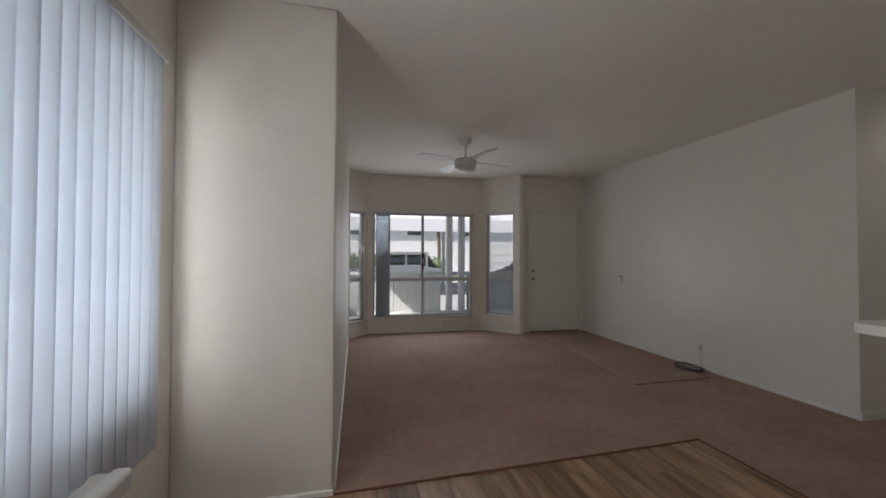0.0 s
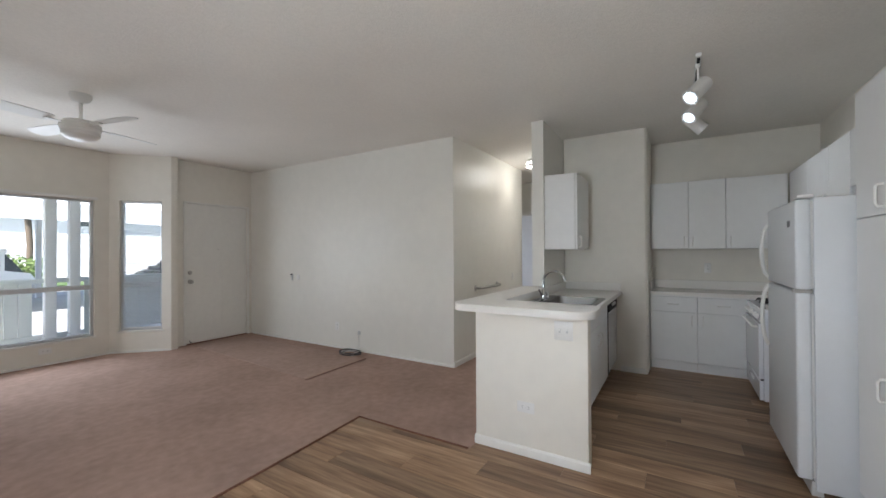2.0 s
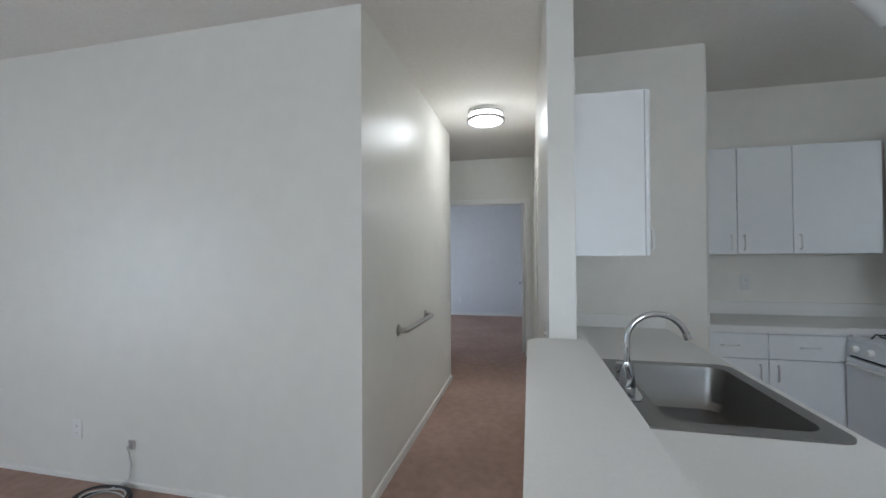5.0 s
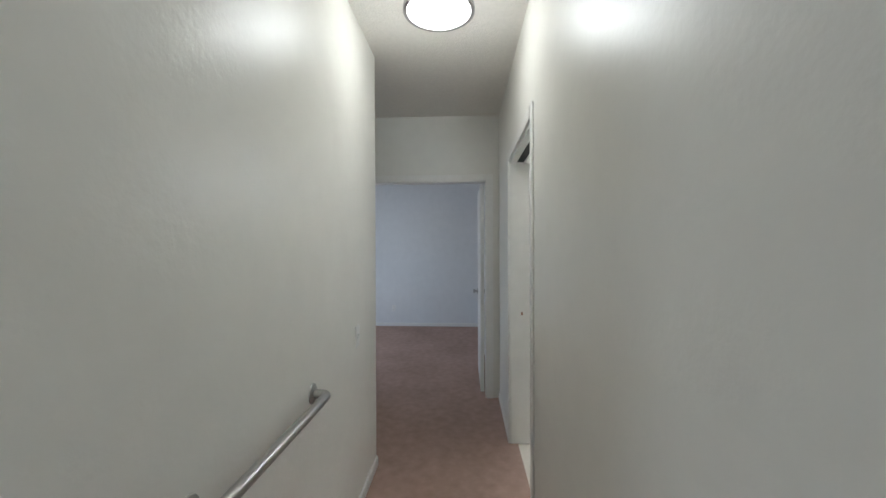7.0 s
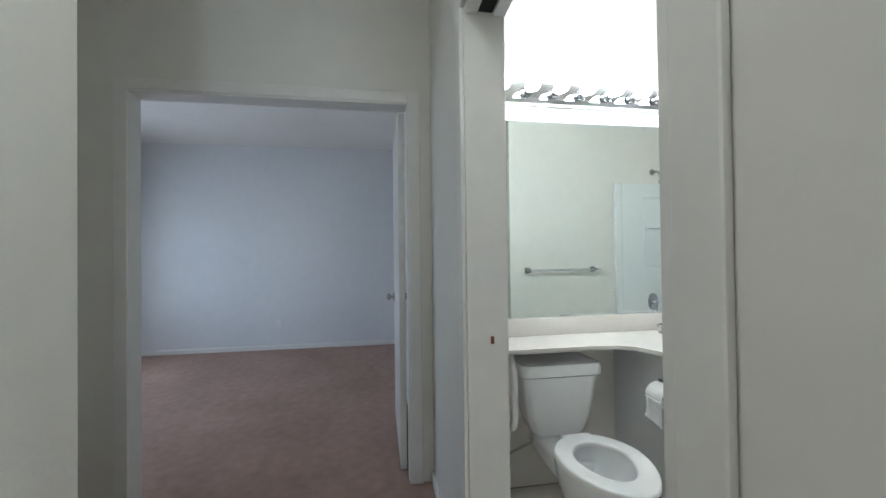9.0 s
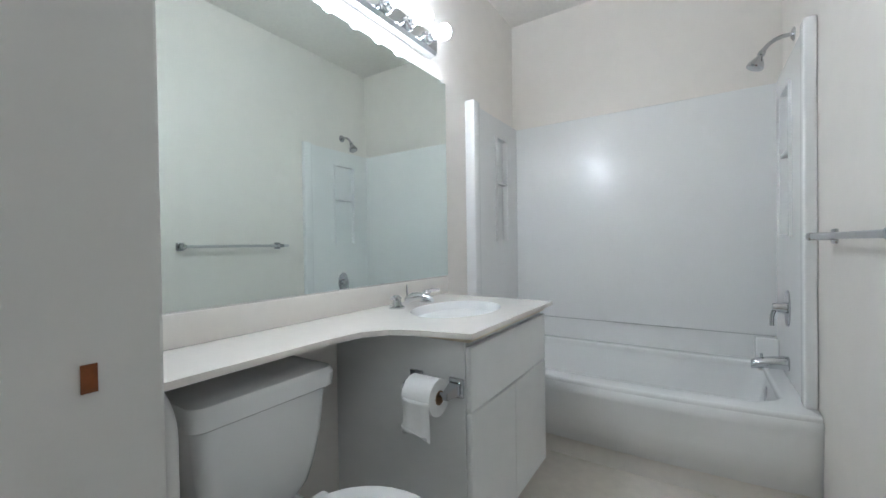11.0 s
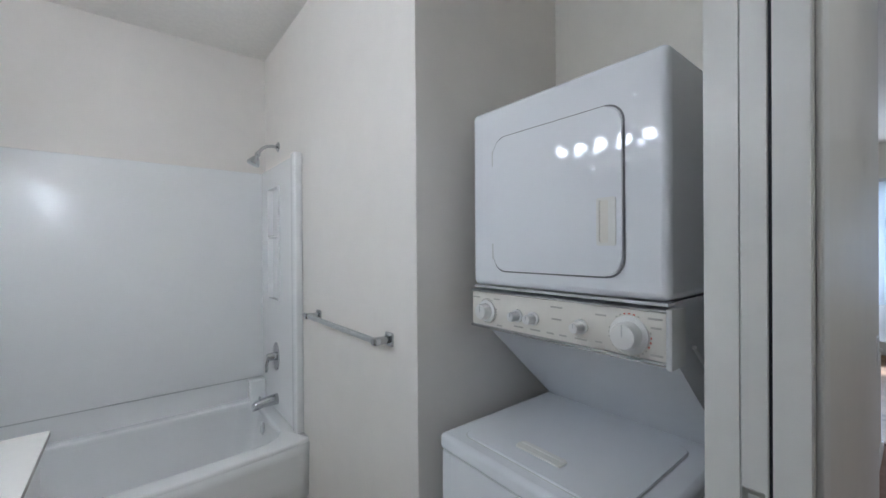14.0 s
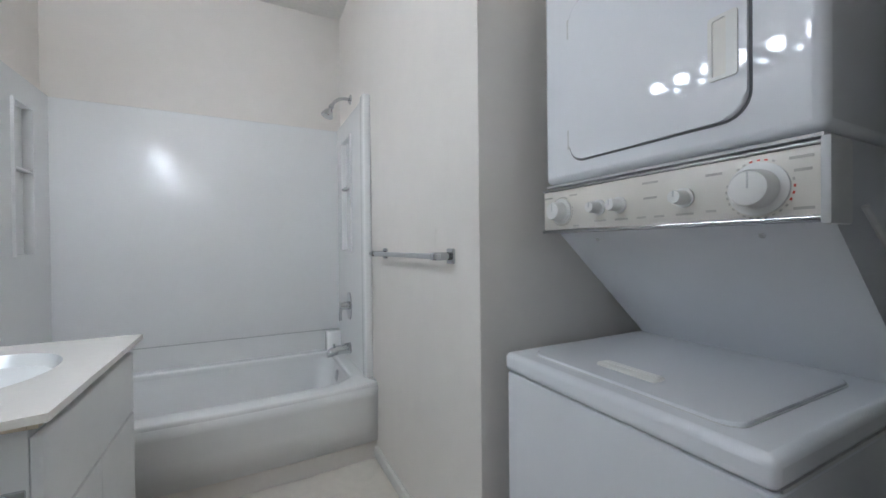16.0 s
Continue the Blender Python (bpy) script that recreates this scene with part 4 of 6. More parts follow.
# end-wall base cabinets and counter
KT = 0.872
for a, b in ((-0.325, 0.125), (-0.79, -0.328)):
    bu = thing("base_cabinet", "white base cabinet with drawer and slab door", "kitchen cabinet", (5.35, (a + b) / 2, -0.006), "end wall base cabinets")
    part("carcass", box((5.07, a, 0.10), (5.584, b, KT - 0.04), 0.002, 1), CAB, bu)
    part("toe_kick", box((5.10, a, -0.005), (5.12, b, 0.10)), CAB, bu)
    part("drawer_front", box((5.05, a + 0.001, 0.653), (5.069, b - 0.001, 0.815), 0.002, 1), CAB, bu)
    d = part("door", box((5.05, a + 0.001, 0.11), (5.069, b - 0.001, 0.649), 0.002, 1), CAB, bu)
    pull(5.05, a + 0.05 if a > -0.5 else b - 0.05, 0.56, (0, 0, 1), 0.10, d, (-1, 0, 0))
    pull(5.05, (a + b) / 2, 0.735, (0, 1, 0), 0.10, d, (-1, 0, 0))
bu = thing("base_cabinet", "white blank corner cabinet beside the range", "kitchen cabinet", (5.35, -1.1, -0.006))
part("carcass", box((5.055, YS + 0.002, 0.0), (5.584, -0.793, KT - 0.04), 0.002, 1), CAB, bu)
ct = thing("kitchen_counter", "white laminate counter along the kitchen end wall", "counter", (5.35, -0.6, KT - 0.04))
part("top", slab([(5.03, 0.128), (5.03, -0.755), (5.055, -0.755), (5.055, YS + 0.002), (5.583, YS + 0.002), (5.583, 0.128)], KT - 0.04, KT, 0.006), LAM, ct)
part("backsplash", box((5.565, YS + 0.003, KT), (5.5835, 0.110, KT + 0.10), 0.003, 1), LAM, ct)
part("backsplash", box((5.04, 0.1105, KT), (5.5835, 0.1285, KT + 0.10), 0.003, 1), LAM, ct)

for k, (a, b) in enumerate(((-0.255, 0.125), (-0.60, -0.257), (-1.12, -0.602))):
    uc = thing("wall_cabinet", "white wall cabinet with slab door", "kitchen cabinet", (5.48, (a + b) / 2, 1.35), "end wall cabinets")
    part("carcass", box((5.29, a, 1.345), (5.584, b, 2.115), 0.002, 1), CAB, uc)
    d = part("door", box((5.27, a + 0.0008, 1.347), (5.289, b - 0.0008, 2.113), 0.002, 1), CAB, uc)
    pull(5.27, a + 0.04 if k == 0 else b - 0.04, 1.43, (0, 0, 1), 0.10, d, (-1, 0, 0))
for a, b, z in ((4.66, 5.265, 1.345), (4.06, 4.658, 1.62), (3.64, 4.058, 1.345), (2.85, 3.637, 1.74)):
    uc = thing("wall_cabinet", "white wall cabinet above the range wall", "kitchen cabinet", ((a + b) / 2, -1.28, z), "range wall cabinets")
    part("carcass", box((a, YS + 0.001, z), (b, -1.15, 2.115), 0.002, 1), CAB, uc)
    d = part("door", box((a + 0.002, -1.149, z + 0.002), (b - 0.002, -1.13, 2.113), 0.003, 1), CAB, uc)
    pull(a + 0.05, -1.13, z + 0.08, (0, 0, 1), 0.10, d, (0, 1, 0))

pan = thing("pantry_cabinet", "tall white pantry cabinet beside the fridge", "kitchen cabinet", (2.45, -1.18, -0.006))
part("carcass", box((2.06, YS + 0.001, 0.09), (2.84, -0.955, 2.125), 0.002, 1), CAB, pan)
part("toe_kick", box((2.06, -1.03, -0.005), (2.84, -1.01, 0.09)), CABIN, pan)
for a, b, hx in ((2.06, 2.449, 2.40), (2.451, 2.84, 2.53)):
    d = part("door", box((a + 0.001, -0.954, 1.485), (b - 0.001, -0.935, 2.123), 0.003, 1), CAB, pan)
    pull(hx, -0.935, 1.57, (0, 0, 1), 0.10, d, (0, 1, 0))
    d = part("door", box((a + 0.001, -0.954, 0.095), (b - 0.001, -0.935, 1.478), 0.003, 1), CAB, pan)
    pull(hx, -0.935, 0.70, (0, 0, 1), 0.10, d, (0, 1, 0))

fr = thing("refrigerator", "white top-freezer refrigerator with curved handles", "refrigerator", (3.25, -1.05, -0.006))
part("cabinet", box((2.868, -1.40, 0.03), (3.628, -0.779, 1.612), 0.008, 2), FRIDGE, fr)
part("toe_grille", box((2.885, -0.814, -0.004), (3.61, -0.764, 0.075), 0.004, 1), GREYK, fr)
for nm, z0, z1 in (("freezer_door", 1.108, 1.605), ("fridge_door", 0.085, 1.098)):
    d = part(nm, box((2.865, -0.769, z0), (3.630, -0.702, z1), 0.014, 3), FRIDGE, fr)
    part("gasket", box((2.88, -0.781, z0 + 0.01), (3.615, -0.768, z1 - 0.01)), GREYK, d)
    lo, hi = (1.14, 1.50) if z0 > 1 else (0.66, 1.08)
    pts = []
    for k in range(15):
        u = k / 14
        pts.append((3.60 + 0.0 * u, -0.702 + 0.038 * math.sin(math.pi * u) ** 0.5, lo + (hi - lo) * u))
    part("handle", tube(pts, 0.0125, 10), IVORY, d, "ivory bow handle")
part("badge", box((2.97, -0.703, 1.46), (3.03, -0.699, 1.495), 0.001, 1), SEAM, fr, "small dark badge")
part("hinge", box((2.868, -0.774, 1.093), (2.92, -0.696, 1.113), 0.003, 1), STEEL, fr)
part("hinge_cover", box((2.872, -0.784, 1.612), (2.97, -0.714, 1.629), 0.006, 2), PLAST, fr)
part("hinge_cover", box((3.45, -0.784, 1.606), (3.60, -0.724, 1.618), 0.004, 1), PLAST, fr)

bu = thing("base_cabinet", "white base cabinet between fridge and range", "kitchen cabinet", (3.95, -1.1, -0.006))
part("carcass", box((3.64, YS + 0.002, 0.0), (4.27, -0.80, KT - 0.04), 0.002, 1), CAB, bu)
part("top", box((3.64, YS + 0.002, KT - 0.04), (4.27, -0.78, KT), 0.004, 1), LAM, bu)

RX0, RX1, RF = 4.285, 5.035, -0.77
rg = thing("gas_range", "white freestanding gas range with black grates", "kitchen range", (4.66, -1.08, -0.006))
part("body", box((RX0, YS + 0.02, 0.04), (RX1, RF, 0.80), 0.004, 1), ENAMEL, rg)
part("cooktop", box((RX0 - 0.004, YS + 0.02, 0.795), (RX1 + 0.004, RF + 0.02, 0.825), 0.008, 2), ENAMEL, rg)
own = loft([[(RX0, RF, 0.715), (RX0, RF + 0.028, 0.715), (RX0, RF + 0.018, 0.797), (RX0, RF, 0.797)], [(RX1, RF, 0.715), (RX1, RF + 0.028, 0.715), (RX1, RF + 0.018, 0.797), (RX1, RF, 0.797)]])
cpn = part("control_panel", own, ENAMEL, rg)
for x in (4.36, 4.47, 4.66, 4.85, 4.96):
    kn = part("knob", lathe([(0, 0.026), (0.014, 0.026), (0.019, 0.020), (0.023, 0.004), (0.023, 0), (0, 0)], (x, RF + 0.024, 0.757), (0, 1, 0.1)), PLAST, cpn)
part("vent_gap", box((RX0 + 0.01, RF, 0.700), (RX1 - 0.01, RF + 0.012, 0.714)), BLACK, rg)
od = part("oven_door", box((RX0 + 0.003, RF + 0.0, 0.225), (RX1 - 0.003, RF + 0.034, 0.699), 0.008, 2), ENAMEL, rg)
part("oven_handle", tube([(RX0 + 0.05, RF + 0.03, 0.665), (RX0 + 0.06, RF + 0.062, 0.665), (RX1 - 0.06, RF + 0.062, 0.665), (RX1 - 0.05, RF + 0.03, 0.665)], 0.011, 10), PLAST, od)
part("drawer_gap", box((RX0 + 0.004, RF, 0.213), (RX1 - 0.004, RF + 0.02, 0.224)), BLACK, rg)
bd = part("drawer", box((RX0 + 0.003, RF, 0.045), (RX1 - 0.003, RF + 0.03, 0.212), 0.008, 2), ENAMEL, rg)
part("drawer_pull", box((4.55, RF + 0.03, 0.150), (4.78, RF + 0.042, 0.178), 0.006, 2), ENAMEL, bd)
part("backguard", box((RX0, YS + 0.005, 0.82), (RX1, YS + 0.06, 0.97), 0.01, 2), ENAMEL, rg)
for cx in (4.47, 4.85):
    for cy in (-0.90, -1.22):
        part("burner", lathe([(0, 0.014), (0.035, 0.014), (0.04, 0.006), (0.06, 0.002), (0.07, 0), (0, 0)], (cx, cy, 0.825)), IRON, rg)
        g = bmesh.new()
        for a in range(4):
            t = radians(90 * a + 45)
            tube([(cx + 0.03 * math.cos(t), cy + 0.03 * math.sin(t), 0.855), (cx + 0.11 * math.cos(t), cy + 0.11 * math.sin(t), 0.857), (cx + 0.13 * math.cos(t), cy + 0.13 * math.sin(t), 0.827)], 0.005, 6, g)
        tube([(cx + 0.095 * math.cos(2 * math.pi * k / 24), cy + 0.095 * math.sin(2 * math.pi * k / 24), 0.853) for k in range(25)], 0.005, 6, g)
        part("grate", g, IRON, rg, "black cast-iron grate")

# track lights
tl = thing("track_light", "white ceiling track with three lit spot heads", "track light", (3.75, -0.28, H))
part("track", box((3.16, -0.302, H - 0.022), (4.36, -0.266, H - 0.0005), 0.003, 1), PLAST, tl)
part("track_slot", box((3.19, -0.293, H - 0.0235), (4.34, -0.275, H - 0.0215)), BLACK, tl, "dark contact slot")
for x, aim in ((3.30, (-0.53, 0.50, -0.68)), (3.76, (-0.50, 0.50, -0.70)), (4.13, (0.10, -0.55, -0.55))):
    aim = Vector(aim).normalized()
    c = Vector((x, -0.284, H - 0.20))
    head = part("spot_head", lathe([(0.0, -0.095), (0.035, -0.094), (0.050, -0.085), (0.052, -0.07), (0.054, 0.085), (0.057, 0.09), (0.057, 0.10), (0.047, 0.10), (0.045, 0.06), (0.0, 0.055)], c, aim), PLAST, tl)
    part("lens", lathe([(0.0, 0.072), (0.046, 0.070), (0.046, 0.060), (0, 0.06)], c, aim), LENS, head, "glowing lamp face")
    part("reflector_ring", lathe([(0.0445, 0.099), (0.0465, 0.062), (0.0475, 0.062), (0.0475, 0.099)], c, aim), CHROME, head)
    part("stem", tube([(x, -0.284, H - 0.022), (x, -0.284, H - 0.10), c], 0.007, 8), PLAST, head)
    part("yoke", box((x - 0.018, -0.30, H - 0.05), (x + 0.018, -0.268, H - 0.021), 0.004, 1), PLAST, head)
    sp = bpy.data.lights.new("spot_glow", "SPOT")
    sp.energy, sp.color, sp.spot_size, sp.spot_blend, sp.shadow_soft_size = 4, (0.92, 0.97, 1.0), radians(120), 1.0, 0.04
    so = new("spot_glow", sp)
    so.matrix_world = look(c + aim * 0.11, c + aim)

OFF = EAST
# ---------- bathroom ----------
BX0, BX1, BY0, BY1, RIM = 6.09, 7.62, -1.555, -0.80, 0.40
tub = thing("bathtub", "white acrylic bathtub with apron front", "bathtub", (6.85, -1.23, 0))


def bow(x, y_end, swell):
    """The gently bowed front line of the tub at x."""
    u = (x - BX0) / (BX1 - BX0)
    return y_end + swell * math.sin(math.pi * u) ** 0.7


FRONT = [BX0 + 0.002 + (BX1 - BX0 - 0.004) * k / 24 for k in range(25)]
own = bmesh.new()
rows = [[own.verts.new((x, bow(x, y, w), z)) for x in FRONT] for y, w, z in ((BY1 + 0.012, 0.035, 0.095), (BY1 + 0.018, 0.045, 0.22), (BY1 + 0.024, 0.05, 0.33), (BY1 + 0.030, 0.055, RIM - 0.02))]
for lo, hi in zip(rows, rows[1:]):
    for k in range(24):
        own.faces.new((lo[k], lo[k + 1], hi[k + 1], hi[k]))
ap = part("apron", own, ACRYL, tub)
ap.modifiers.new("thickness", "SOLIDIFY").thickness = 0.012
part("base_strip", loft([[(x, BY1 - 0.03, z), (x, bow(x, BY1 + 0.005, 0.03), z)] + [(x, bow(x, BY1 + 0.0, 0.03), z + 0.098), (x, BY1 - 0.03, z + 0.098)] for x in FRONT for z in (-0.003,)]), MARBLE, tub, "cream base strip under the apron")
outl = [(x, bow(x, BY1 + 0.036, 0.058)) for x in reversed(FRONT)] + [(BX0 + 0.002, BY0 + 0.002), (BX1 - 0.002, BY0 + 0.002)]
inl = []
for x in reversed(FRONT):
    xi = min(max(x, BX0 + 0.10), BX1 - 0.075)
    edge = min(xi - BX0 - 0.10, BX1 - 0.075 - xi)
    inl.append((xi, bow(x, BY1 - 0.055, 0.045) - 0.09 * max(0.0, 1 - edge / 0.11) ** 2))
inl += [(BX0 + 0.10, BY0 + 0.075), (BX1 - 0.075, BY0 + 0.075)]
rm = slab(outl, RIM - 0.035, RIM, 0, None, inl)
es = [e for e in rm.edges if all(v.co.z > RIM - 0.001 for v in e.verts) and len(e.link_faces) == 2 and e.calc_face_angle(0) > 0.5 and not all(abs(v.co.x - BX0) < 0.01 for v in e.verts) and not all(abs(v.co.x - BX1) < 0.01 for v in e.verts)]
bmesh.ops.bevel(rm, geom=es, offset=0.014, segments=4, affect="EDGES", profile=0.5)
part("rim", rm, ACRYL, tub)
rings = [[(x, y, z) for x, y in round_rect(BX0 + 0.09 + g, BY0 + 0.070 + g * 0.5, BX1 - 0.065 - g * 1.6, BY1 + 0.0 - g * 0.5, 0.11)] for z, g in ((RIM - 0.03, 0), (0.28, 0.02), (0.14, 0.05), (0.085, 0.085), (0.075, 0.13))]
part("basin", loft(rings, False, True), ACRYL, tub)
part("overflow_plate", lathe([(0, 0.008), (0.028, 0.007), (0.036, 0.003), (0.037, 0), (0, 0)], (6.203, -1.225, 0.315), (1, 0, 0.12)), CHROME, tub)

su = thing("tub_surround", "glossy white three-panel tub surround with moulded shelves", "shower surround", (6.85, -1.6, RIM))
ST = 1.885
part("back_panel", box((BX0 + 0.008, BY0 + 0.001, 0.535), (BX1 - 0.03, BY0 + 0.018, ST), 0.007, 3), ACRYL, su)
# thin grey strip standing in for the shade line under the back panel
part("panel_shade_line", box((BX0 + 0.04, BY0 + 0.0181, 0.532), (BX1 - 0.05, BY0 + 0.0205, 0.537)), GREYK, su)
part("back_ledge", box((BX0 + 0.04, BY0 + 0.001, RIM - 0.01), (BX1 - 0.03, BY0 + 0.012, 0.534), 0.003, 1), ACRYL, su)


def end_panel(x0, out, y_n0, y_n1, label, t, proud):
    """A side panel with a recessed two-tier shelf; out: +1 or -1, the way the panel faces."""
    own = bmesh.new()
    ya, yb = BY0 + 0.002, BY1 - 0.045
    za, zb, zm = 1.075, 1.752, 1.458
    for a, b in (((ya, RIM), (y_n0, ST)), ((y_n1, RIM), (yb, ST)), ((y_n0, RIM), (y_n1, za)), ((y_n0, zb), (y_n1, ST))):
        box((x0, a[0], a[1]), (x0 + out * t, b[0], b[1]), 0, 1, own)
    bmesh.ops.remove_doubles(own, verts=own.verts[:], dist=0.0005)
    p = part("end_panel", own, ACRYL, su, label, False)
    part("niche_back", box((x0, y_n0, za), (x0 + out * 0.008, y_n1, zb)), ACRYL, p)
    for z in (zm,):
        part("niche_shelf", box((x0 + out * 0.008, y_n0, z - 0.008), (x0 + out * (t + 0.012), y_n1, z + 0.008), 0.006, 3), ACRYL, p)
    fr_ = slab([(y_n0 - 0.012, za - 0.012), (y_n1 + 0.012, za - 0.012), (y_n1 + 0.012, zb + 0.012), (y_n0 - 0.012, zb + 0.012)], 0, 0.012, 0, None, [(y_n0, za), (y_n1, za), (y_n1, zb), (y_n0, zb)])
    m = Matrix(((0, 0, out, x0 + out * t), (1, 0, 0, 0), (0, 1, 0, 0), (0, 0, 0, 1)))
    part("niche_lip", turn_bm(fr_, m), ACRYL, p)
    part("front_column", box((x0, yb - 0.06, RIM), (x0 + out * (t + proud), yb + 0.012, ST + 0.012), 0.008, 3), ACRYL, p)
    return p


end_panel(BX1 - 0.001, -1, -1.343, -1.185, "", 0.034, 0.03)
end_panel(BX0 + 0.001, 1, -1.36, -1.15, "", 0.028, 0.012)
part("corner_block", box((BX0 + 0.03, BY0 + 0.012, RIM), (BX0 + 0.125, BY0 + 0.085, 0.531), 0.01, 2), ACRYL, su)

XR = BX0 + 0.029             # face of the plumbing-side panel
SY = -1.262
sh = thing("shower_fixture", "chrome shower head on a bent arm", "shower fixture", (6.1, SY, 2.012))
part("wall_flange", lathe([(0, 0.012), (0.018, 0.012), (0.03, 0.004), (0.031, 0), (0, 0)], (BX0, SY, 2.012), (1, 0, 0)), CHROME, sh)
part("arm", tube([(BX0, SY, 2.012), (BX0 + 0.04, SY, 2.012), (BX0 + 0.07, SY, 2.004), (BX0 + 0.095, SY, 1.986), (BX0 + 0.118, SY, 1.958)], 0.0095, 10), CHROME, sh)
hd = part("head", lathe([(0, 0.0), (0.013, 0.0), (0.016, 0.008), (0.016, 0.018), (0.012, 0.022), (0.014, 0.03), (0.024, 0.044), (0.034, 0.064), (0.037, 0.076), (0.034, 0.082), (0, 0.080)], (BX0 + 0.114, SY, 1.962), (0.40, 0, -0.92)), CHROME, sh)
part("spray_face", lathe([(0, 0.083), (0.026, 0.083), (0.030, 0.0805), (0, 0.0805)], (BX0 + 0.114, SY, 1.962), (0.40, 0, -0.92)), GREYK, hd)
vl = thing("shower_valve", "chrome lever shower valve on oval plate", "shower valve", (XR, -1.225, 0.73))
pl = slab(oval(0, 0, 0.055, 0.085, 32), 0, 0.008, 0.003)
part("escutcheon", turn_bm(pl, Matrix(((0, 0, 1, XR), (1, 0, 0, -1.225), (0, 1, 0, 0.73), (0, 0, 0, 1)))), CHROME, vl)
part("hub", lathe([(0, 0.06), (0.018, 0.058), (0.023, 0.04), (0.026, 0.008), (0, 0.008)], (XR, -1.225, 0.732), (1, 0, 0)), CHROME, vl)
part("lever", tube([(XR + 0.05, -1.225, 0.725), (XR + 0.060, -1.225, 0.69), (XR + 0.062, -1.215, 0.645)], 0.009, 10), CHROME, vl)
ts = thing("tub_spout", "chrome tub spout with diverter", "tub spout", (XR, -1.222, 0.50))
own = loft([[(x, -1.222 + ry * math.cos(2 * math.pi * k / 16), z + rz * math.sin(2 * math.pi * k / 16)) for k in range(16)] for x, z, ry, rz in ((XR, 0.472, 0.032, 0.034), (XR + 0.02, 0.472, 0.031, 0.033), (XR + 0.08, 0.467, 0.027, 0.028), (XR + 0.125, 0.457, 0.024, 0.026), (XR + 0.14, 0.449, 0.020, 0.020))])
part("spout_body", own, CHROME, ts)
part("diverter", cyl((XR + 0.10, -1.222, 0.488), (XR + 0.10, -1.222, 0.508), 0.006, n=10), CHROME, ts)

tb = thing("towel_bar", "chrome towel bar on the bathroom wall", "towel bar", (6.09, -0.28, 1.06))
for y in (-0.60, 0.06):
    po = part("post", box((6.091, y - 0.024, 1.035), (6.101, y + 0.024, 1.085), 0.006, 2), CHROME, tb)
    part("arm", box((6.10, y - 0.013, 1.047), (6.165, y + 0.013, 1.073), 0.006, 2), CHROME, po)
part("bar", box((6.140, -0.66, 1.051), (6.158, 0.08, 1.069), 0.003, 1), DULL, tb)
single("wall_patch", slab([(6.0902, -0.50), (6.0912, -0.50), (6.0912, -0.06), (6.0902, -0.06)], 1.085, 1.16), BATHWALL, "painted-over backing strip behind the towel bar", "wall patch", False)

# vanity
VT, VB = 0.790, 0.757
van = thing("vanity_cabinet", "white vanity cabinet with slab drawer and doors", "vanity", (7.3, -0.16, 0))
part("carcass", box((7.055, -0.50, 0.10), (7.619, 0.165, VB - 0.001), 0.002, 1), CAB, van)
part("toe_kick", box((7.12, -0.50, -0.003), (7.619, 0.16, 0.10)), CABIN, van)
part("drawer_front", box((7.035, -0.498, 0.545), (7.054, 0.166, 0.742), 0.003, 1), CAB, van)
for a, b in ((-0.498, -0.167), (-0.165, 0.166)):
    d = part("door", box((7.035, a, 0.105), (7.054, b, 0.539), 0.003, 1), CAB, van)
vt = thing("bathroom_counter", "cream cultured marble banjo vanity counter", "counter", (7.3, 0.2, VB))
SC, SRX, SRY = (7.295, -0.185), 0.165, 0.225
# plates round the oval bowl: outer ring of the same count as the bowl's outline
N = 40
ov = oval(SC[0], SC[1], SRX, SRY, N)
x0, x1, y0, y1 = 7.018, 7.619, -0.556, 0.188


def to_box(px, py):
    dx, dy = px - SC[0], py - SC[1]
    k = min([(x1 - SC[0]) / dx if dx > 1e-9 else 1e9, (x0 - SC[0]) / dx if dx < -1e-9 else 1e9, (y1 - SC[1]) / dy if dy > 1e-9 else 1e9, (y0 - SC[1]) / dy if dy < -1e-9 else 1e9])
    return SC[0] + dx * k, SC[1] + dy * k


ring = [to_box(*p) for p in ov]
for cxy in ((x0, y0), (x0, y1), (x1, y0), (x1, y1)):
    j = min(range(N), key=lambda q: (ring[q][0] - cxy[0]) ** 2 + (ring[q][1] - cxy[1]) ** 2)
    ring[j] = cxy
part("top", slab(ring, VT - 0.017, VT, 0, None, ov), MARBLE, vt, smooth=False)
ledge = [(7.619, y1)] + [(7.018, y1), (7.035, 0.192), (7.18, 0.222), (7.27, 0.262), (7.32, 0.33), (7.335, 0.44), (7.335, 1.003), (7.619, 1.003)]
part("ledge", slab(ledge, VT - 0.017, VT, 0.0), MARBLE, vt, smooth=False)
part("backsplash", box((7.600, -0.60, VT), (7.6195, 1.002, 0.882), 0.004, 2), MARBLE, vt)
rings = [[(x, y, z) for x, y in oval(SC[0], SC[1], SRX * s, SRY * s, N)] for z, s in ((VT, 1.0), (VT - 0.012, 0.97), (VT - 0.05, 0.88), (VT - 0.10, 0.68), (VT - 0.13, 0.42), (VT - 0.138, 0.15))]
part("bowl", loft(rings, False, True), PORC, vt)
part("under_trim", box((7.040, -0.50, VB), (7.055, 0.168, VT - 0.0175)), EDGE, vt)
part("under_trim", box((7.056, 0.150, VB), (7.60, 0.168, VT - 0.0175)), EDGE, vt)
part("drain", lathe([(0, 0.003), (0.018, 0.003), (0.024, 0.001), (0.025, 0), (0, 0)], (7.295, -0.185, VT - 0.137)), CHROME, vt)
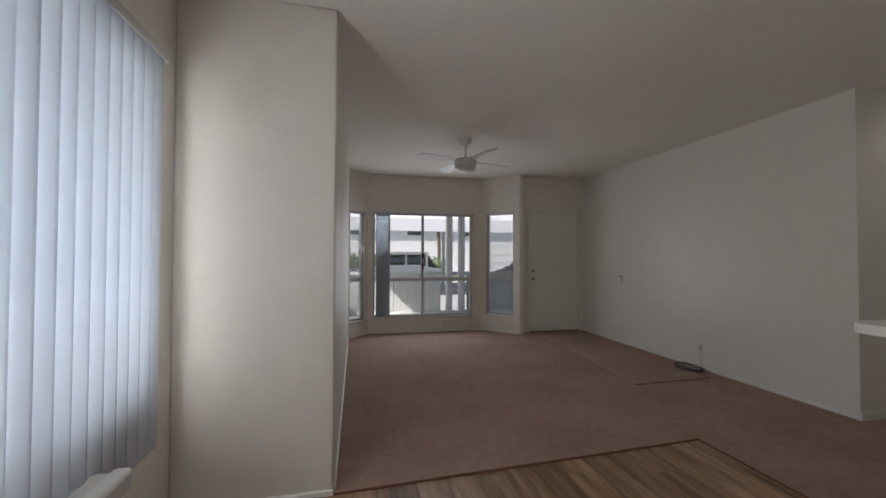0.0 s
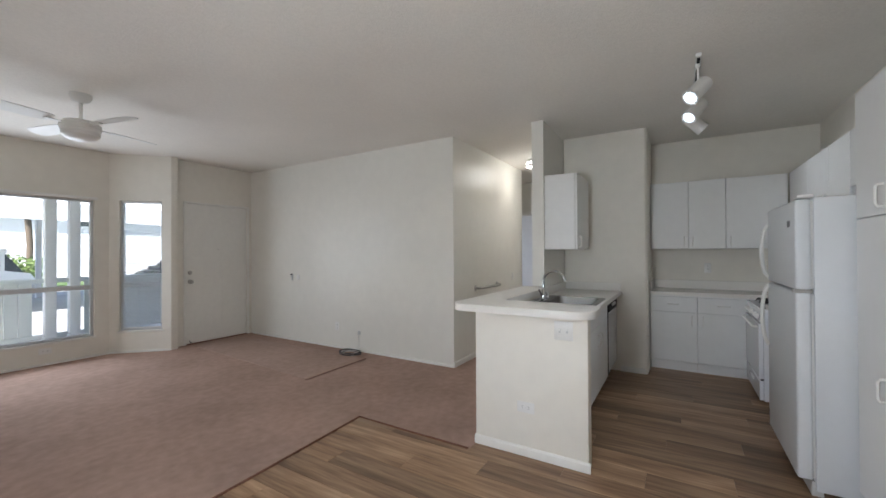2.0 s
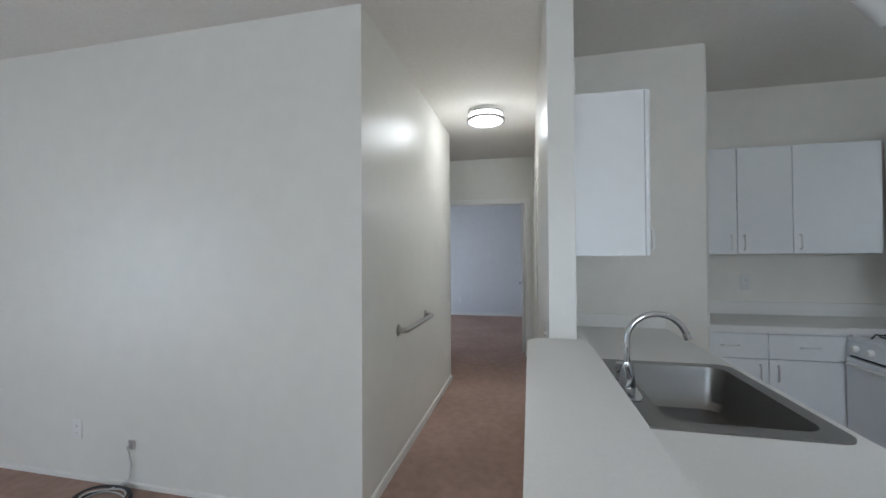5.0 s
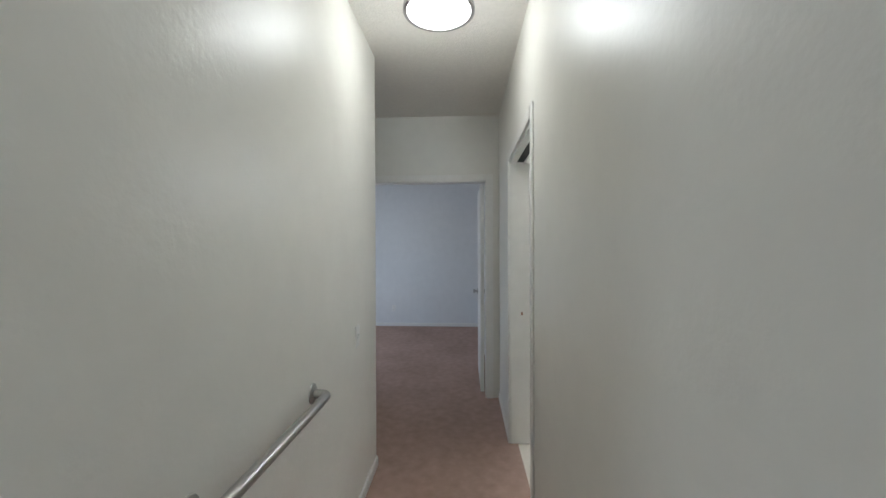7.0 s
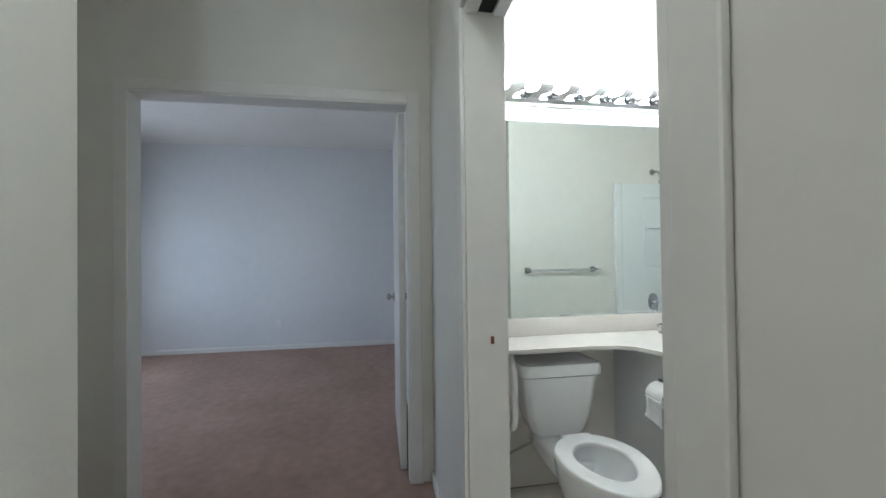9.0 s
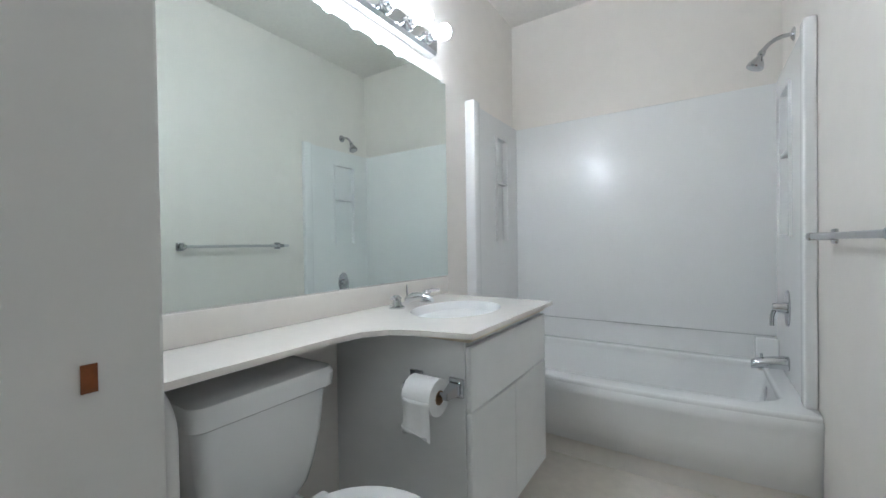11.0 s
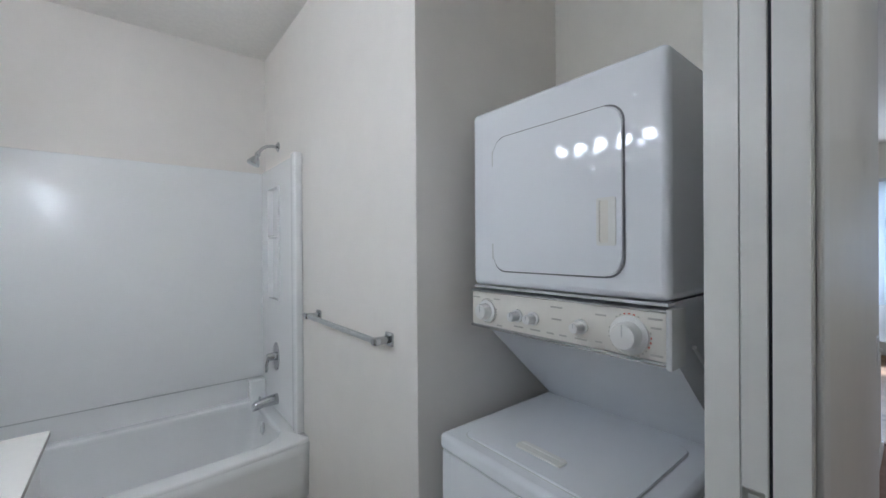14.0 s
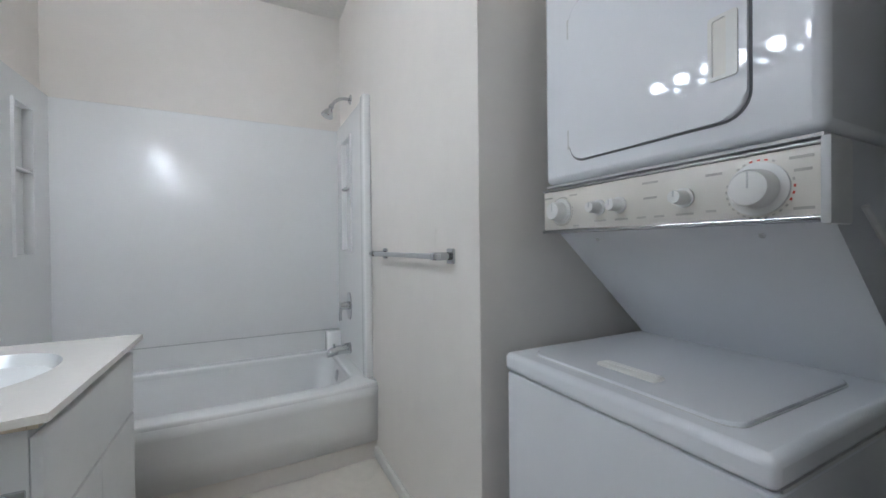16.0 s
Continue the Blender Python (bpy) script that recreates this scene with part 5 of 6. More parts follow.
fa = thing("bathroom_faucet", "chrome widespread bathroom faucet with lever handles", "faucet", (7.52, -0.175, VT))
for y in (-0.28, -0.07):
    hd = part("handle_base", lathe([(0, 0.0), (0.032, 0.0), (0.032, 0.006), (0.020, 0.012), (0.016, 0.034), (0.021, 0.042), (0.012, 0.052), (0, 0.054)], (7.515, y, VT)), CHROME, fa)
    s = 1 if y > -0.15 else -1
    part("lever", tube([(7.515, y, VT + 0.044), (7.500, y + s * 0.03, VT + 0.050), (7.488, y + s * 0.062, VT + 0.049)], 0.0075, 8), CHROME, hd)
part("spout", loft([[(7.52 - d, -0.175 + w * math.cos(2 * math.pi * k / 16), VT + z + h * math.sin(2 * math.pi * k / 16)) for k in range(16)] for d, z, w, h in ((-0.02, 0.02, 0.026, 0.02), (0.01, 0.035, 0.024, 0.02), (0.05, 0.042, 0.019, 0.014), (0.095, 0.036, 0.016, 0.011), (0.112, 0.026, 0.012, 0.009))]), CHROME, fa)
part("lift_rod", cyl((7.545, -0.175, VT + 0.03), (7.545, -0.175, VT + 0.085), 0.004, n=8), CHROME, fa)

mi = thing("bathroom_mirror", "large frameless wall mirror above the vanity", "mirror", (7.619, 0.04, 0.89))
part("glass", box((7.613, -0.618, 0.884), (7.6185, 0.995, 1.925)), MIRROR, mi, smooth=False)
part("clip", box((7.606, -0.595, 1.915), (7.6125, -0.565, 1.935), 0.002, 1), PLAST, mi)
vl_ = thing("vanity_light", "chrome strip vanity light with round bulbs, lit", "vanity light", (7.6, 0.2, 2.02))
part("strip", loft([[(7.6195, y, 2.005), (7.585, y, 2.012), (7.575, y, 2.03), (7.575, y, 2.10), (7.585, y, 2.118), (7.6195, y, 2.125)] for y in (-0.485, 0.90)]), STRIP, vl_, "mirror chrome strip", False)
for k in range(9):
    y = -0.40 + k * 0.152
    so = part("socket", lathe([(0.032, 0), (0.030, 0.012), (0.022, 0.018), (0.021, 0.045), (0.0, 0.045)], (7.575, y, 2.065), (-1, 0, 0)), CHROME, vl_)
    part("bulb", lathe([(0.0, 0.0), (0.013, 0.002), (0.018, 0.015), (0.030, 0.033), (0.036, 0.055), (0.033, 0.075), (0.020, 0.088), (0, 0.092)], (7.535, y, 2.065), (-1, 0, 0)), BULB, so, "glowing globe bulb")

tp = thing("toilet_paper_holder", "chrome toilet paper holder on the vanity side", "toilet paper holder", (7.158, 0.177, 0.62))
for x in (7.083, 7.233):
    po = part("post", box((x - 0.026, 0.1675, 0.588), (x + 0.026, 0.177, 0.648), 0.005, 2), CHROME, tp)
    part("arm", loft([[(x - 0.018, 0.177, 0.60), (x + 0.018, 0.177, 0.60), (x + 0.018, 0.177, 0.636), (x - 0.018, 0.177, 0.636)], [(x - 0.009, 0.235, 0.60), (x + 0.009, 0.235, 0.60), (x + 0.009, 0.235, 0.62), (x - 0.009, 0.235, 0.62)]]), CHROME, po)
part("spindle", cyl((7.088, 0.226, 0.61), (7.228, 0.226, 0.61), 0.008, n=10), CHROME, tp)
ro = thing("toilet_roll", "white toilet paper roll on its holder", "toilet roll", (7.158, 0.226, 0.60))
ALONG_X = Matrix(((0, 0, 1, 7.158), (1, 0, 0, 0.226), (0, 1, 0, 0.600), (0, 0, 0, 1)))
part("core", turn_bm(slab(oval(0, 0, 0.021, 0.021, 24), -0.0515, 0.0515, 0, None, oval(0, 0, 0.019, 0.019, 24)), ALONG_X), CARD, ro, "brown cardboard core")
part("paper", turn_bm(slab(oval(0, 0, 0.054, 0.054, 36), -0.05, 0.05, 0, None, oval(0, 0, 0.0213, 0.0213, 36)), ALONG_X), PAPER, ro)
own = bmesh.new()
prev = None
for k in range(11):
    u = k / 10
    y, z = 0.226 + 0.0548 - 0.004 * math.sin(u * 3), 0.60 - 0.115 * u
    row = [own.verts.new((x, y + 0.003 * math.sin(5 * u + i), z + (0.012 * i if k == 10 else 0))) for i, x in enumerate((7.109, 7.143, 7.178, 7.207))]
    if prev:
        for i in range(3):
            own.faces.new((prev[i], prev[i + 1], row[i + 1], row[i]))
    prev = row
sheet = part("loose_sheet", own, PAPER, ro)
sheet.modifiers.new("thickness", "SOLIDIFY").thickness = 0.0012

# toilet
TY = 0.57
to = thing("toilet", "white two-piece toilet beside the vanity", "toilet", (7.2, TY, 0))


def rr(x0_, x1_, y0_, y1_, z, r=0.04):
    return [(x, y, z) for x, y in round_rect(x0_, y0_, x1_, y1_, r)]


part("tank", loft([rr(7.455, 7.565, TY - 0.085, TY + 0.085, 0.336, 0.03), rr(7.435, 7.58, TY - 0.118, TY + 0.118, 0.342, 0.035), rr(7.425, 7.585, TY - 0.140, TY + 0.140, 0.37, 0.035), rr(7.418, 7.59, TY - 0.160, TY + 0.160, 0.43, 0.035), rr(7.411, 7.594, TY - 0.175, TY + 0.175, 0.51, 0.035), rr(7.403, 7.597, TY - 0.186, TY + 0.186, 0.635, 0.035)]), PORC, to)
part("tank_lid", loft([rr(7.398, 7.598, TY - 0.192, TY + 0.192, 0.632, 0.03), rr(7.386, 7.60, TY - 0.203, TY + 0.203, 0.640, 0.035), rr(7.383, 7.60, TY - 0.205, TY + 0.205, 0.676, 0.036), rr(7.392, 7.598, TY - 0.198, TY + 0.198, 0.692, 0.034), rr(7.415, 7.59, TY - 0.180, TY + 0.180, 0.699, 0.03), rr(7.45, 7.57, TY - 0.14, TY + 0.14, 0.702, 0.03)]), PORC, to)


def egg(cx, rx, ry, z, n=36):
    out = []
    for k in range(n):
        t = 2 * math.pi * k / n
        c, s = math.cos(t), math.sin(t)
        out.append((cx + rx * c * (1.12 if c < 0 else 0.92), TY + ry * s * (1 - 0.10 * (c < 0) * abs(c)), z))
    return out


part("bowl", loft([egg(7.22, 0.10, 0.095, 0.0), egg(7.22, 0.105, 0.10, 0.03), egg(7.20, 0.10, 0.09, 0.12), egg(7.14, 0.15, 0.12, 0.22), egg(7.10, 0.21, 0.160, 0.32), egg(7.085, 0.225, 0.172, 0.385), egg(7.085, 0.225, 0.172, 0.40), egg(7.085, 0.17, 0.122, 0.40), egg(7.09, 0.15, 0.11, 0.36), egg(7.11, 0.10, 0.08, 0.27), egg(7.13, 0.05, 0.045, 0.22)], True, True), PORC, to)
o2 = [(x, y) for x, y, z in egg(7.07, 0.225, 0.178, 0)]
i2 = [(x, y) for x, y, z in egg(7.07, 0.140, 0.105, 0)]
st = slab(o2, 0.402, 0.422, 0, None, i2)
es = [e for e in st.edges if all(v.co.z > 0.42 for v in e.verts) and e.calc_face_angle(0) > 0.5]
bmesh.ops.bevel(st, geom=es, offset=0.009, segments=3, affect="EDGES", profile=0.5)
part("seat", st, PLAST, to, "glossy white open seat")
part("seat_hinge", box((7.268, TY - 0.07, 0.395), (7.295, TY + 0.07, 0.416), 0.008, 2), PLAST, to)
part("deck", box((7.20, TY - 0.11, 0.24), (7.56, TY + 0.11, 0.337), 0.02, 3), PORC, to)
part("supply_hose", tube([(7.50, 0.65, 0.35), (7.50, 0.69, 0.29), (7.54, 0.80, 0.22), (7.58, 0.88, 0.17), (7.62, 0.90, 0.16)], 0.006, 8), STEEL, to)
part("stop_valve", lathe([(0, 0.04), (0.014, 0.04), (0.014, 0.01), (0.026, 0.006), (0.027, 0), (0, 0)], (7.6195, 0.90, 0.16), (-1, 0, 0)), CHROME, to)
sr = thing("safety_rail", "white bent tube rail on the wall beside the toilet tank", "safety rail", (7.619, 0.82, 0.40))
part("tube", tube([(7.619, 0.82, 0.40), (7.45, 0.82, 0.40)] + arc((7.45, 0.82, 0.48), 0.08, 270, 180, (1, 0, 0), (0, 0, 1), 6) + [(7.37, 0.82, 0.655)] + arc((7.455, 0.82, 0.655), 0.085, 180, 90, (1, 0, 0), (0, 0, 1), 8) + [(7.619, 0.82, 0.74)], 0.016, 12), PLAST, sr)

# stacked washer and dryer
Y0, Y1 = 0.285, 0.905
wd = thing("washer_dryer", "white stacked washer and dryer with cream controls", "washing machine", (5.7, 0.6, 0))
ws = part("washer_body", box((5.40, Y0 + 0.004, 0.0), (6.044, Y1 - 0.003, 0.7455), 0.006, 2), ENAMEL, wd)
tp_ = part("washer_top", box((5.395, Y0, 0.748), (6.052, Y1, 0.800), 0.016, 4), ENAMEL, wd)
part("top_gap", box((5.41, Y0 + 0.004, 0.743), (6.026, Y1 - 0.004, 0.749)), GREYK, wd)
lid_o = round_rect(5.575, Y0 + 0.062, 6.005, Y1 - 0.070, 0.03)
part("lid_seam", slab(round_rect(5.572, Y0 + 0.059, 6.008, Y1 - 0.067, 0.033), 0.7995, 0.8015), GREYK, tp_)
ld = part("lid", slab(lid_o, 0.8, 0.8075, 0.004), ENAMEL, tp_)
part("lid_handle", slab(round_rect(5.905, 0.505, 5.945, 0.655, 0.008), 0.807, 0.8125, 0.003), IVORY, ld, "cream finger pull")
part("lid_handle_lip", slab(round_rect(5.909, 0.511, 5.922, 0.649, 0.004), 0.812, 0.8145, 0.001), PLAST, ld)
dx0, dx1 = 5.37, 5.918
part("dryer_body", box((dx0, 0.305, 1.262), (dx1, 0.912, 1.820), 0.018, 4), ENAMEL, wd)
own = loft([[(5.375, y, 0.80), (5.505, y, 0.80), (5.872, y, 1.128), (5.872, y, 1.26), (5.375, y, 1.26)] for y in (0.312, 0.905)])
part("riser", own, ENAMEL, wd, "", False)
for y in (0.43, 0.80):
    part("screw", lathe([(0, 0.004), (0.005, 0.003), (0.006, 0), (0, 0)], (5.848, y, 1.1065), (0.67, 0, -0.74), 10), DULL, wd)
cp_ = part("control_panel", box((5.86, 0.309, 1.134), (5.926, 0.908, 1.240), 0.004, 2), CREAM, wd, "cream control panel")
part("trim_bottom", box((5.860, 0.306, 1.125), (5.930, 0.911, 1.1335), 0.003, 2), CHROME, wd)
part("trim_top", box((5.860, 0.306, 1.2405), (5.929, 0.911, 1.246), 0.002, 1), DULL, wd)
part("trim_end", box((5.858, 0.9085, 1.120), (5.934, 0.922, 1.250), 0.004, 2), GREYK, wd)
part("panel_gap", box((5.86, 0.31, 1.253), (5.915, 0.907, 1.259)), GREYK, wd)
for y, r in ((0.38, 0.034), (0.503, 0.019), (0.560, 0.019), (0.707, 0.019), (0.829, 0.044)):
    kb = part("knob", lathe([(0, 0.036), (r * 0.62, 0.036), (r * 0.70, 0.030), (r * 0.74, 0.008), (r, 0.006), (r, 0.001), (0, 0.001)], (5.926, y, 1.182), (1, 0, 0), 30), PLAST, cp_)
    part("pointer", box((5.961, y - 0.0012, 1.182), (5.9632, y + 0.0012, 1.182 + r * 0.6)), GREYK, kb)
    if r > 0.03:
        for q in range(28):
            a = 2 * math.pi * q / 28
            if 0.25 < a < 0.9 or 2.4 < a < 2.8:
                continue
            c = Vector((5.9265, y + (r + 0.004) * math.cos(a), 1.182 + (r + 0.004) * math.sin(a)))
            red = r > 0.04 and (q in (6, 7, 8) or q in (26, 27, 0))
            part("dial_mark", turn_bm(box((-0.0004, -0.0022, -0.0014), (0.0006, 0.0022, 0.0014)), Matrix.Translation(c) @ Matrix.Rotation(a + math.pi / 2, 4, "X")), REDP if red else PRINT, kb, smooth=False)
for y, z, w in ((0.33, 1.222, 0.03), (0.42, 1.222, 0.026), (0.43, 1.142, 0.02), (0.505, 1.150, 0.034), (0.565, 1.150, 0.034), (0.615, 1.150, 0.022), (0.655, 1.150, 0.022), (0.707, 1.150, 0.034), (0.635, 1.222, 0.036), (0.635, 1.190, 0.03), (0.76, 1.218, 0.028), (0.755, 1.152, 0.018), (0.885, 1.225, 0.03), (0.887, 1.205, 0.022), (0.888, 1.146, 0.026)):
    part("print_bar", box((5.9262, y - w / 2, z - 0.0022), (5.9268, y + w / 2, z + 0.0022)), PRINT, cp_, smooth=False)
m = Matrix(((0, 0, 1, dx1), (1, 0, 0, 0), (0, 1, 0, 0), (0, 0, 0, 1)))
part("door_seam", turn_bm(slab(round_rect(0.4025, 1.3065, 0.8175, 1.7215, 0.0465), -0.002, 0.0016), m), SEAM, wd)
dd = part("dryer_door", turn_bm(slab(round_rect(0.407, 1.311, 0.813, 1.717, 0.042), 0.0, 0.0085, 0.005), m), ENAMEL, wd)
part("handle_recess", turn_bm(slab(round_rect(0.752, 1.385, 0.800, 1.500, 0.006), 0.0080, 0.0115, 0, None, round_rect(0.759, 1.392, 0.782, 1.493, 0.004)), m), IVORY, dd, "cream recessed handle")
part("handle_cavity", turn_bm(slab(round_rect(0.759, 1.392, 0.782, 1.493, 0.004), 0.0083, 0.0092), m), CREAM, dd)
for z in (1.37, 1.66):
    part("door_hinge", box((5.917, 0.397, z - 0.025), (5.924, 0.406, z + 0.025), 0.002, 1), GREYK, dd)
part("vent_cord", tube([(5.80, 0.918, 1.15), (5.70, 0.93, 1.05), (5.62, 0.935, 0.98)], 0.005, 8), GREYK, wd)

OFF = HOME
# ---------- outside the bay ----------
structure("ground", slab([(-60, 6.45), (70, 6.45), (70, 120), (-60, 120)], -0.35, -0.22), ASPH, "pale concrete car park")
structure("ground_west", slab([(-60, -40), (-1.06, -40), (-1.06, 6.45), (-60, 6.45)], -0.35, -0.22), LAWN, "lawn beside the house")
# added out of view: stops high sun so the dining floor patch ends early
structure("sun_cut_slab", slab([(-2.1, -1.9), (-1.06, -1.9), (-1.06, 6.4), (-2.1, 6.4)], 2.5, 2.62), WHITEO, "unseen white slab added to trim the sun through the dining window")
structure("porch_floor", slab([(-0.9, 6.42), (4.6, 6.42), (4.6, 8.3), (-0.9, 8.3)], -0.22, -0.06), CONC, "pale concrete porch floor")
structure("porch_ceiling", slab([(-1.05, 6.42), (4.8, 6.42), (4.8, 8.6), (-1.05, 8.6)], 2.45, 2.60), WHITEO, "white porch ceiling")
structure("roof_eave", slab([(-1.3, 8.6), (5.0, 8.6), (5.0, 8.75), (-1.3, 8.75)], 2.36, 2.62), WHITEO, "white porch fascia")
structure("road_lawn", slab([(-40, 23), (50, 23), (50, 29), (-40, 29)], -0.22, -0.17), LAWN, "strip of lawn beyond the car park")
for x in (2.02, 2.30):
    po = thing("porch_post", "white square porch post", "post", (x, 8.1, -0.06), "porch posts")
    part("shaft", box((x - 0.065, 8.035, -0.06), (x + 0.065, 8.165, 2.45), 0.008, 2), WHITEO, po)
    part("base", box((x - 0.08, 8.02, -0.06), (x + 0.08, 8.18, 0.06), 0.01, 2), WHITEO, po)
fe = thing("porch_railing", "pale painted board railing round the porch", "railing", (1.6, 8.15, -0.06))
part("top_rail", box((-0.85, 8.09, 0.88), (4.5, 8.21, 0.95), 0.01, 2), PALE, fe)
part("bottom_rail", box((-0.85, 8.12, 0.02), (4.5, 8.18, 0.10), 0.008, 2), PALE, fe)
k = 0
x = -0.82
while x < 4.4:
    if not any(abs(x + 0.06 - q) < 0.14 for q in (2.02, 2.30)):
        part("board", box((x, 8.135, 0.10), (x + 0.142, 8.16, 0.88), 0.004, 1), PALE, fe)
    x += 0.148
fe = thing("porch_railing", "pale painted board railing at the porch side", "railing", (-0.85, 7.3, -0.06))
part("top_rail", box((-0.91, 6.5, 0.88), (-0.79, 8.08, 0.95), 0.01, 2), PALE, fe)
part("bottom_rail", box((-0.88, 6.5, 0.02), (-0.82, 8.08, 0.10), 0.008, 2), PALE, fe)
y = 6.52
while y < 8.0:
    part("board", box((-0.865, y, 0.10), (-0.84, y + 0.142, 0.88), 0.004, 1), PALE, fe)
    y += 0.148
pl_ = thing("porch_light", "small round porch ceiling light", "porch light", (2.05, 7.4, 2.45))
part("base", cyl((2.05, 7.4, 2.4499), (2.05, 7.4, 2.42), 0.07), WHITEO, pl_)
part("globe", lathe([(0.06, 2.42), (0.066, 2.39), (0.05, 2.34), (0.02, 2.32), (0, 2.318)], (2.05, 7.4, 0)), PLAST, pl_)


def patio_chair(x, y, rot):
    ch = thing("patio_chair", "dark woven patio chair on the porch", "chair", (x, y, -0.06), "patio chairs")
    m = Matrix.Translation((x, y, -0.06)) @ Matrix.Rotation(radians(rot), 4, "Z")
    part("seat", turn_bm(box((-0.25, -0.25, 0.40), (0.25, 0.25, 0.45), 0.015, 2), m), WICKER, ch)
    for s in range(9):
        part("back_slat", turn_bm(box((-0.24, 0.21, 0.47 + s * 0.05), (0.24, 0.235, 0.50 + s * 0.05), 0.006, 1), m), WICKER, ch)
    for a in (-1, 1):
        for b in (-1, 1):
            part("leg", turn_bm(cyl((a * 0.23, b * 0.23, 0), (a * 0.23, b * 0.23, 0.42 if b < 0 else 0.92), 0.015, n=10), m), WICKER, ch)
        part("armrest", turn_bm(box((a * 0.25 - 0.025, -0.25, 0.63), (a * 0.25 + 0.025, 0.22, 0.66), 0.008, 1), m), WICKER, ch)


patio_chair(3.55, 7.1, 160)
patio_chair(4.15, 7.5, 120)

# carport with posts, and cars under it
cpo = thing("carport", "long white metal carport over the parking row", "carport", (3, 17, -0.22))
part("roof", loft([[(-14, 13.5, 2.55), (20, 13.5, 2.55), (20, 19.5, 3.7), (-14, 19.5, 3.7)], [(-14, 13.5, 2.63), (20, 13.5, 2.63), (20, 19.5, 3.78), (-14, 19.5, 3.78)]]), ROOFW, cpo, "", False)
part("fascia", box((-14, 13.42, 2.18), (20, 13.5, 2.64), 0.01, 1), WHITEO, cpo)
for x in (-12, -8, -4, 0.2, 4.4, 8.6, 13, 17):
    part("post", box((x - 0.07, 14.0, -0.22), (x + 0.07, 14.14, 2.6), 0.006, 1), WHITEO, cpo)
    part("post", box((x - 0.07, 19.2, -0.22), (x + 0.07, 19.34, 3.6), 0.006, 1), WHITEO, cpo)


def car(x, y, rot, body, label, tall=1.0):
    """A parked car: lofted body, cabin glass, wheels, lamps."""
    c = thing("car", label, "car", (x, y, -0.22), "parked cars")
    m = Matrix.Translation((x, y, -0.22)) @ Matrix.Rotation(radians(rot), 4, "Z")

    def sect(px, w, z0, z1):
        return [(px, -w, z0), (px, -w * 1.02, (z0 + z1) / 2), (px, -w * 0.94, z1), (px, w * 0.94, z1), (px, w * 1.02, (z0 + z1) / 2), (px, w, z0)]

    b = loft([sect(-2.25, 0.72, 0.38, 0.80), sect(-2.15, 0.84, 0.26, 0.96), sect(-1.2, 0.90, 0.24, 1.02 * tall), sect(0.7, 0.90, 0.24, 0.98 * tall), sect(1.4, 0.88, 0.24, 0.90 * tall), sect(2.1, 0.82, 0.26, 0.78 * tall), sect(2.25, 0.70, 0.36, 0.62)])
    part("body", turn_bm(b, m), body, c)
    cab = loft([sect(-2.0, 0.74, 0.94, 1.02), sect(-1.6, 0.72, 0.95, 1.44 * tall), sect(0.1, 0.72, 0.95, 1.46 * tall), sect(0.95, 0.76, 0.93, 0.99)])
    part("cabin_glass", turn_bm(cab, m), DGLASS, c)
    for px in (-1.63, -0.72, 0.10):
        for s in (-1, 1):
            part("pillar", turn_bm(box((px, s * 0.715 - 0.05, 0.97), (px + 0.10, s * 0.715 + 0.05, 1.45 * tall), 0.01, 1), m), body, c)
    part("roof", turn_bm(box((-1.68, -0.72, 1.40 * tall), (0.22, 0.72, 1.515 * tall), 0.025, 2), m), body, c)
    for px in (-1.35, 1.35):
        for s in (-1, 1):
            w = part("wheel", turn_bm(cyl((px, s * 0.68, 0.33), (px, s * 0.91, 0.33), 0.33, n=24), m), TYRE, c)
            part("rim", turn_bm(cyl((px, s * 0.905, 0.33), (px, s * 0.925, 0.33), 0.20, n=16), m), DULL, w)
    for s in (-1, 1):
        part("headlight", turn_bm(box((2.12, s * 0.62 - 0.14, 0.58), (2.24, s * 0.62 + 0.14, 0.70), 0.03, 2), m), DULL, c)
        part("mirror", turn_bm(box((0.55, s * 0.95 - 0.09, 0.98), (0.68, s * 0.95 + 0.09, 1.10), 0.02, 2), m), body, c)


car(1.6, 17.6, 172, CARW, "white sport utility car parked under the carport", 1.12)
car(-4.2, 16.6, 92, CARW, "white car parked under the carport", 1.0)
car(7.6, 15.6, 95, CARD2, "dark blue car parked under the carport", 1.05)
car(10.6, 15.8, 93, CARW, "white car parked in the car park", 1.0)

# hedge and trees behind the carport
rng = random.Random(5)


def leafy(name, label, cat, centres, count, size, at):
    th = thing(name, label, cat, at)
    verts, faces = [], []
    for _ in range(count):
        cx, cy, cz, rx, ry, rz = rng.choice(centres)
        d = Vector((rng.gauss(0, 1), rng.gauss(0, 1), rng.gauss(0, 1))).normalized() * (rng.random() ** 0.35)
        p = Vector((cx + d.x * rx, cy + d.y * ry, max(cz + d.z * rz, -0.1)))
        u = Vector((rng.uniform(-1, 1), rng.uniform(-1, 1), rng.uniform(-1, 1))).normalized()
        v = u.orthogonal().normalized()
        s = size * rng.uniform(0.6, 1.3)
        k = len(verts)
        verts += [p - u * s, p + v * s * 0.5, p + u * s, p - v * s * 0.5]
        faces.append((k, k + 1, k + 2, k + 3))
    me = bpy.data.meshes.new("crown")
    me.from_pydata([tuple(q) for q in verts], [], faces)
    me.materials.append(LEAF)
    ob = new("crown", me)
    ob.parent = th
    ob.data.transform(Matrix.Translation(-Vector(at)))
    return th


